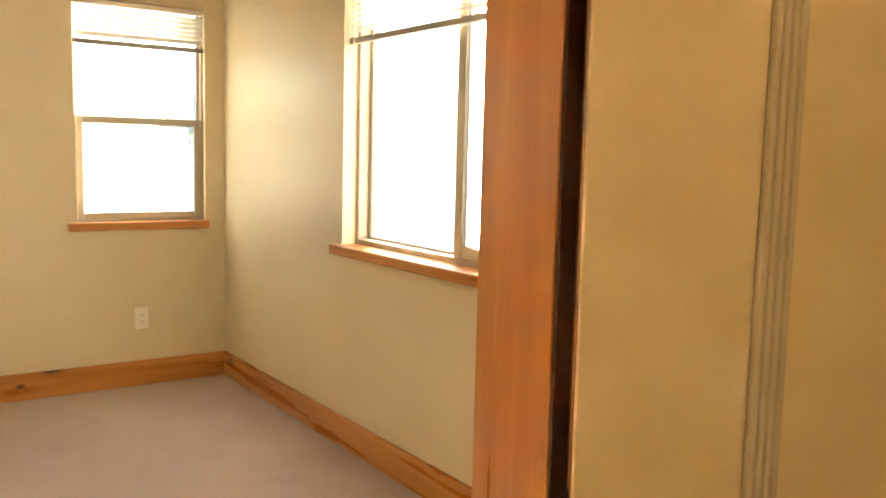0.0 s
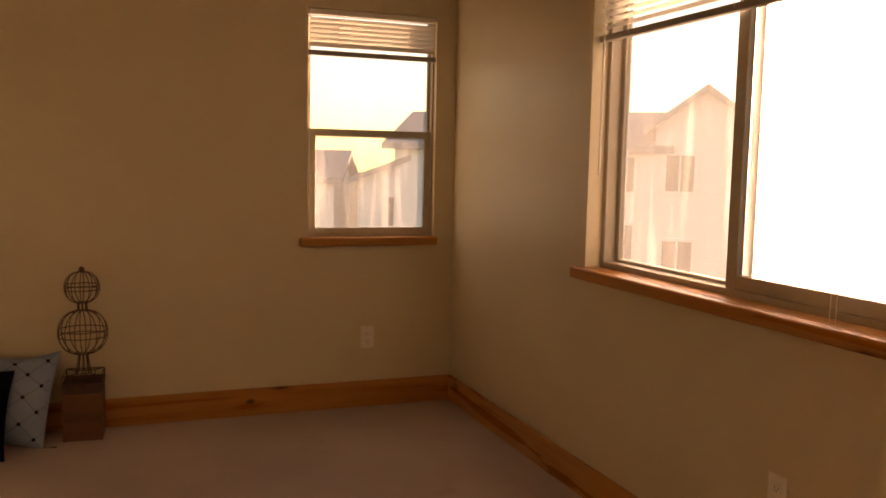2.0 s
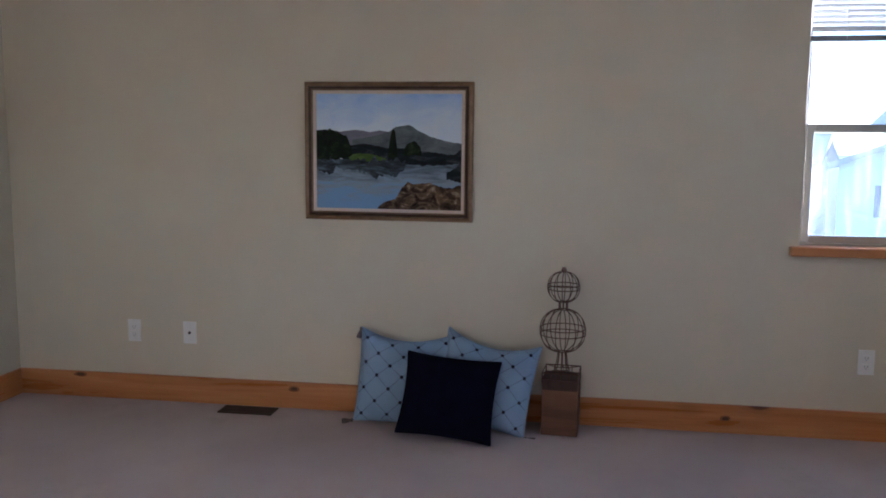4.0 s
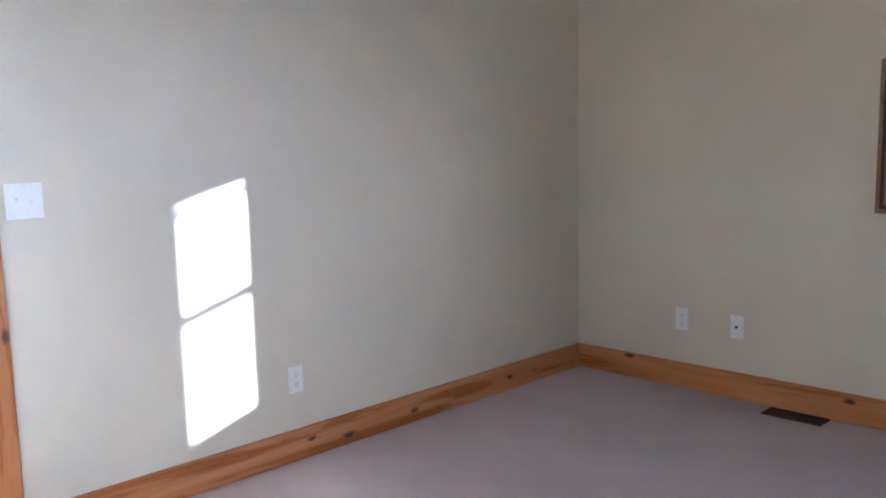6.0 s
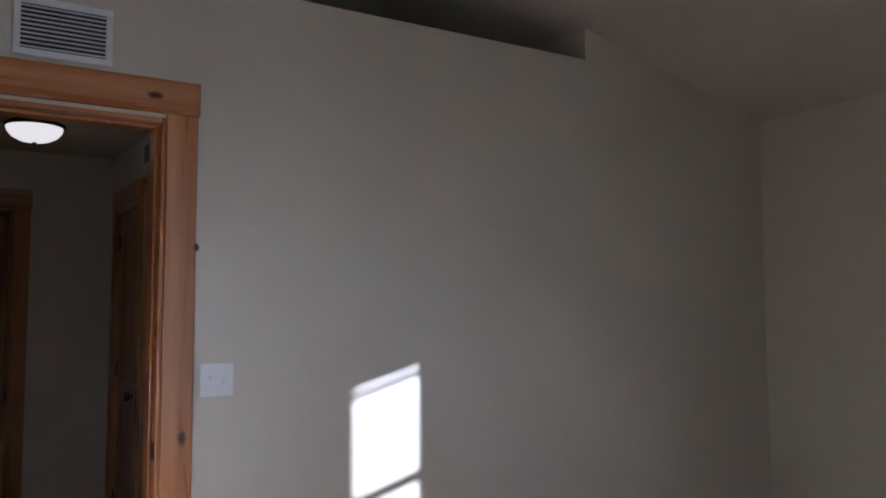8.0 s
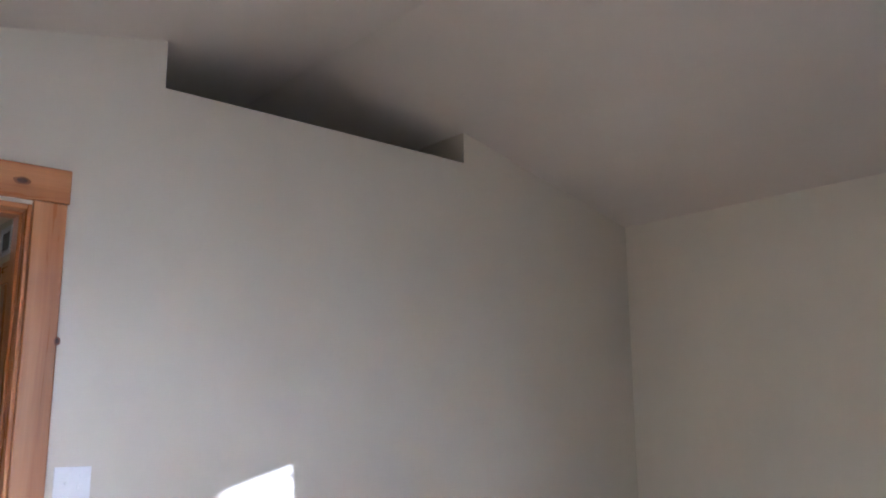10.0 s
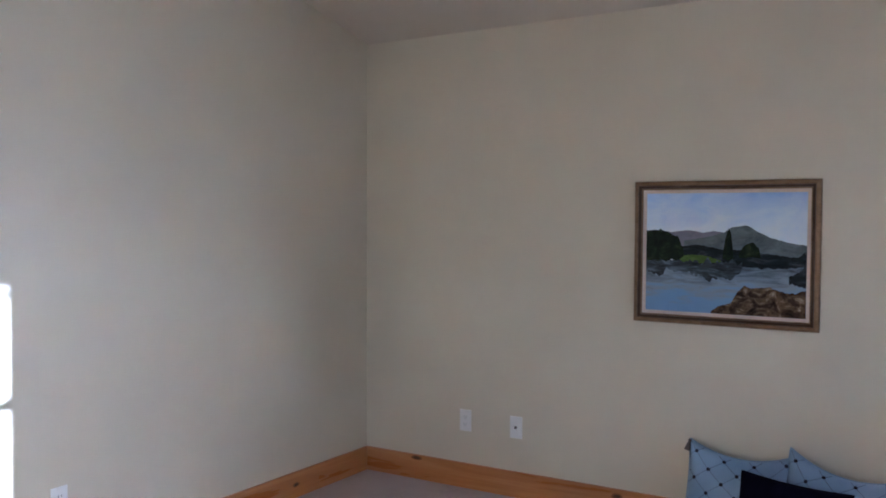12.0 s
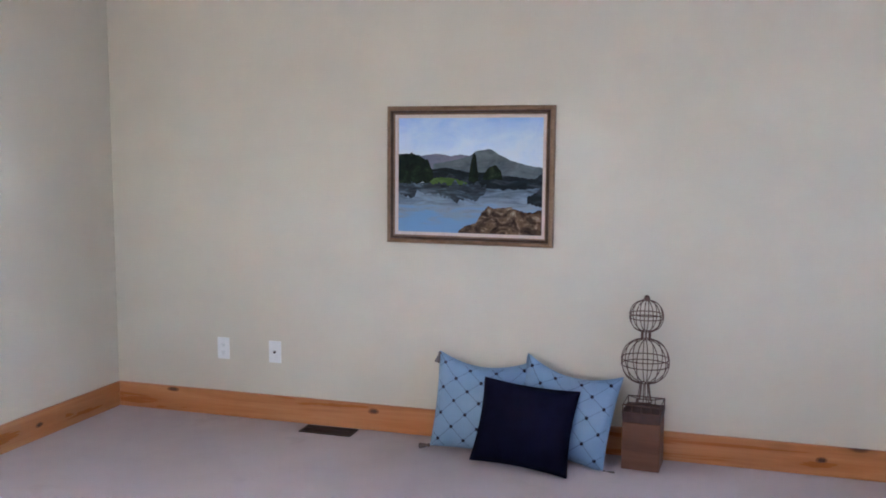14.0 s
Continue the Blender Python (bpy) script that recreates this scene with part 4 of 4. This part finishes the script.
def cushion(name, label, m, w, h, puff, ears, sag, mat, quilt, tassels, seed):
    c = thing(name, label, "pillow", m, group="cushions on the floor")
    bm = bmesh.new()
    k = 28
    grids = []
    for s in (-1, 1):
        g = []
        for i in range(k + 1):
            row = []
            for j in range(k + 1):
                u, v = 2 * i / k - 1, 2 * j / k - 1
                x, t, z = cushion_surface(u, v, w, h, puff, ears, sag)
                crumple = 0.006 * noise.noise(Vector((x * 9 + seed, z * 9, s))) * min(1, t / puff * 1.5)
                row.append(bm.verts.new((x, s * (t + 0.002) + crumple, z)))
            g.append(row)
        grids.append(g)
        for i in range(k):
            for j in range(k):
                bm.faces.new((g[i][j], g[i + 1][j], g[i + 1][j + 1], g[i][j + 1]))
    a, b = grids
    rim = [(i, 0) for i in range(k)] + [(k, j) for j in range(k)] + [(i, k) for i in range(k, 0, -1)] + [(0, j) for j in range(k, 0, -1)]
    for p, q in zip(rim, rim[1:] + rim[:1]):
        bm.faces.new((a[p[0]][p[1]], a[q[0]][q[1]], b[q[0]][q[1]], b[p[0]][p[1]]))
    part("cover", bm, mat, c, "", None, True)

    def front(u, v, lift):
        x, t, z = cushion_surface(u, v, w, h, puff, ears, sag)
        crumple = 0.006 * noise.noise(Vector((x * 9 + seed, z * 9, -1))) * min(1, t / puff * 1.5)
        return (x, -(t + 0.002) + crumple - lift, z)
    edge = [cushion_surface(uu, vv, w, h, puff, ears, sag) for uu, vv in [(-1 + 2 * i / 40, -1) for i in range(40)] + [(1, -1 + 2 * i / 40) for i in range(40)] + [(1 - 2 * i / 40, 1) for i in range(40)] + [(-1, 1 - 2 * i / 40) for i in range(40)]]
    part("piping", add_tube(bmesh.new(), [(x, 0, z) for x, _, z in edge], 0.0035, 6, True), mat, c)
    if quilt:
        # a lattice of fine lines with a tuft at every crossing
        step = 0.56
        for d in (1, -1):
            for q in range(-3, 4):
                pts = []
                for i in range(61):
                    u = -1 + 2 * i / 60
                    v = d * (u - q * step * 1.0)
                    if abs(v) < 0.985 and abs(u) < 0.985:
                        pts.append(front(u, v, 0.0003))
                if len(pts) > 2:
                    part("quilting_line", add_tube(bmesh.new(), pts, 0.0013, 4), STITCH, c)
        tuft = None
        for i in range(-10, 11):
            for j in range(-10, 11):
                if (i + j) % 2:
                    continue
                u, v = i * step / 2, j * step / 2
                if abs(u) < 0.97 and abs(v) < 0.97:
                    if tuft is None:
                        ob = part("tuft", add_lathe(bmesh.new(), [(0, -0.003), (0.0075, -0.002), (0.0085, 0.0), (0.0075, 0.002), (0, 0.003)], 10), DOT, c, "dark navy tuft", None, True)
                        tuft = ob.data
                    else:
                        ob = new("tuft", tuft)
                        ob.parent = c
                        ob["label"] = "dark navy tuft"
                    ob.matrix_basis = Matrix.Translation(front(u, v, 0.0005)) @ pose(0, 0, 0, 90)
    for u, v, ang in tassels:
        x, _, z = cushion_surface(u, v, w, h, puff, ears, sag)
        part("tassel", add_lathe(bmesh.new(), [(0, 0.0), (0.006, -0.003), (0.009, -0.010), (0.006, -0.015), (0.010, -0.030), (0.0145, -0.052), (0.012, -0.055), (0, -0.054)], 12), TASSEL, c, "taupe tassel", Matrix.Translation((x, 0, z)) @ pose(0, 0, 0, 0, ang[0], 0) @ pose(0, 0, 0, ang[1], 0, 0), True)
    return c


cushion("throw_pillow", "pale blue pillow with navy tufts leaning on the wall", pose(2.088, -0.125, 0.222, -14, 2, 0), 0.455, 0.44, 0.066, 0.05, 0.045, BLUE, True, ((-1, -1, (78, 0)), (-1, 1, (10, 0))), 1.0)
cushion("throw_pillow", "pale blue pillow with navy tufts, tilted behind the navy one", pose(2.475, -0.150, 0.228, -15, 8, -9), 0.45, 0.42, 0.066, 0.05, 0.048, BLUE, True, ((1, -1, (-92, 0)),), 5.0)
cushion("throw_pillow", "navy blue pillow leaning on two pale blue ones", pose(2.325, -0.300, 0.189, -24, 3.5, -4), 0.435, 0.37, 0.062, 0.07, 0.0, NAVY, False, (), 9.0)


# ---- wire globe ornament on its block ----
orn = thing("wire_globe_ornament", "rusty wire topiary ornament of two globes on a wooden block", "ornament", pose(2.822, -0.108, 0, 0, 0, -4))
part("block", box((-0.082, -0.080, 0), (0.082, 0.080, 0.212), 0.004), BLOCK, orn, "rustic brown wooden block")
bm = bmesh.new()
add_prism(bm, [(-0.080, -0.080), (0.080, -0.080), (0.080, 0.080), (-0.080, 0.080)], (0.212, 0.258), lambda u, v, w: (u * (1.0 + (w - 0.212) * 1.1), v * (1.0 + (w - 0.212) * 1.1), w))
part("collar", bm, COLLAR, orn, "dark worn collar")
bm = bmesh.new()
sq = [(-0.080, -0.080), (0.080, -0.080), (0.080, 0.080), (-0.080, 0.080)]
for z in (0.257, 0.290):
    add_tube(bm, [(x, y, z) for x, y in sq], 0.003, 6, True)
for x, y in sq:
    add_tube(bm, [(x, y, 0.254), (x, y, 0.292)], 0.003)
for x in (-0.04, 0, 0.04):
    add_tube(bm, [(x, -0.080, 0.256), (x, -0.080, 0.290)], 0.002)
    add_tube(bm, [(x, 0.080, 0.256), (x, 0.080, 0.290)], 0.002)
for x, y in sq:
    add_tube(bm, [(x, y, 0.290), (x * 0.28, y * 0.28, 0.292)], 0.0022)
part("wire_base", bm, WIRE, orn, "rusty wire tray")


def stem(z0, z1, r0, r1):
    bm = bmesh.new()
    for i in range(8):
        a = 2 * math.pi * i / 8
        pts = [((r0 + (r1 - r0) * s ** 0.6) * math.cos(a), (r0 + (r1 - r0) * s ** 0.6) * math.sin(a), z0 + (z1 - z0) * s) for s in (0, 0.15, 0.4, 0.7, 1)]
        add_tube(bm, pts, 0.0022, 5)
    for z, r in ((z0, r0), (z1, r1)):
        add_tube(bm, [(r * math.cos(2 * math.pi * i / 20), r * math.sin(2 * math.pi * i / 20), z) for i in range(20)], 0.0025, 5, True)
    part("wire_stem", bm, WIRE, orn)


def globe(zc, rx, rz, wires, hoops):
    g = part("wire_globe", bmesh.new(), WIRE, orn)
    for i in range(wires):
        a = 2 * math.pi * i / wires
        pts = []
        for j in range(15):
            p = math.pi * (j / 14 - 0.5)
            r = max(rx * abs(math.cos(p)) ** 0.8, 0.018)
            pts.append((r * math.cos(a), r * math.sin(a), zc + rz * math.sin(p)))
        part("wire", add_tube(bmesh.new(), pts, 0.0021, 5), WIRE, g)
    for f in hoops:
        r = rx * (1 - f * f) ** 0.4
        part("hoop", add_tube(bmesh.new(), [(r * math.cos(2 * math.pi * i / 36), r * math.sin(2 * math.pi * i / 36), zc + rz * f) for i in range(36)], 0.0024, 5, True), WIRE, g)


stem(0.292, 0.375, 0.034, 0.019)
globe(0.473, 0.104, 0.099, 14, (0.12, -0.16))
stem(0.571, 0.606, 0.020, 0.020)
globe(0.674, 0.073, 0.070, 12, (0.14, -0.12))
part("finial", add_lathe(bmesh.new(), [(0, 0.742), (0.011, 0.742), (0.013, 0.752), (0.009, 0.764), (0, 0.767)], 12), WIRE, orn, "", None, True)


# ---- outside: ground and neighbouring houses ----
GROUND = -3.3
tagged(part("ground", box((-400, -400, GROUND - 0.5), (400, 400, GROUND)), LAWN), "dull green lawn outside", "ground", kind="structure")


def house(label, where, turn, width, depth, wall_h, rise, windows, side_windows=(), vent=False):
    """A gabled white house. Its gable faces its own -y. windows: (across, up, width, height) on that gable; side_windows: the same on the -x side."""
    hs = thing("house", label, "house", pose(where[0], where[1], GROUND, 0, 0, turn))
    bm = bmesh.new()
    add_prism(bm, [(-width / 2, 0), (width / 2, 0), (width / 2, wall_h), (0, wall_h + rise), (-width / 2, wall_h)], (0, depth), lambda u, v, w: (u, w, v))
    part("wall", bm, SIDING, hs)
    for k in range(int((wall_h + rise) / 0.32)):
        z = 0.3 + k * 0.32
        half = width / 2 if z < wall_h else width / 2 * (1 - (z - wall_h) / rise)
        if half > 0.4:
            part("siding_board", box((-half, -0.025, z), (half, 0, z + 0.03)), SIDING, hs)
    for s in (-1, 1):
        bm = bmesh.new()
        drop = rise * 0.35 / (width / 2)
        add_prism(bm, [(0, wall_h + rise), (s * (width / 2 + 0.35), wall_h - drop), (s * (width / 2 + 0.35), wall_h - drop + 0.2), (0, wall_h + rise + 0.2)], (-0.35, depth + 0.35), lambda u, v, w: (u, w, v))
        part("roof", bm, ROOF, hs)

    def glazing(u, z, w, h, put):
        def slab(bm, a, b, c, d, out):
            p, q = put(a, c, 0.0), put(b, d, out)
            add_box(bm, [min(i, j) for i, j in zip(p, q)], [max(i, j) for i, j in zip(p, q)])
            return bm
        wd = part("window", slab(bmesh.new(), u - w / 2, u + w / 2, z, z + h, 0.03), PANE_FAR, hs)
        bm = bmesh.new()
        for a, b, c, d in ((u - w / 2 - 0.1, u + w / 2 + 0.1, z - 0.1, z), (u - w / 2 - 0.1, u + w / 2 + 0.1, z + h, z + h + 0.1), (u - w / 2 - 0.1, u - w / 2, z, z + h), (u + w / 2, u + w / 2 + 0.1, z, z + h), (u - 0.03, u + 0.03, z, z + h)):
            slab(bm, a, b, c, d, 0.07)
        part("window_frame", bm, SIDING, wd)
    for u, z, w, h in windows:
        glazing(u, z, w, h, lambda a, c, out: (a, -out, c))
    for u, z, w, h in side_windows:
        glazing(u, z, w, h, lambda a, c, out: (-width / 2 - out, a, c))
    if vent:
        part("gable_vent", box((-0.25, -0.05, wall_h - 0.3), (0.25, 0, wall_h + 0.3), 0.02), ROOF, hs)
    return hs


house("white two-storey gabled house beyond the wide window", (20.05, 18.05), -37, 3.0, 9, 5.85, 1.10, ((-0.72, 3.84, 0.85, 1.12), (-0.72, 1.06, 0.9, 1.2)))
house("white house wing with grouped windows and grey roof", (20.96, 21.38), 53, 6.0, 9, 5.15, 1.15, (), ((1.5, 3.78, 1.3, 1.1), (1.5, 1.6, 1.3, 1.1), (3.7, 3.78, 1.1, 1.1), (3.7, 1.6, 1.1, 1.1)))
house("white gabled house beyond the narrow window", (13.3, 24.1), -20, 5.2, 9, 3.95, 1.0, ((-1.2, 2.35, 0.7, 1.0), (0.4, 2.9, 0.6, 0.6)), (), True)
house("pale house wing with a wide grey roof", (11.2, 28.6), 70, 6.0, 10, 3.9, 0.9, (), ((1.0, 1.5, 0.8, 1.2), (4.0, 1.5, 0.8, 1.2)))
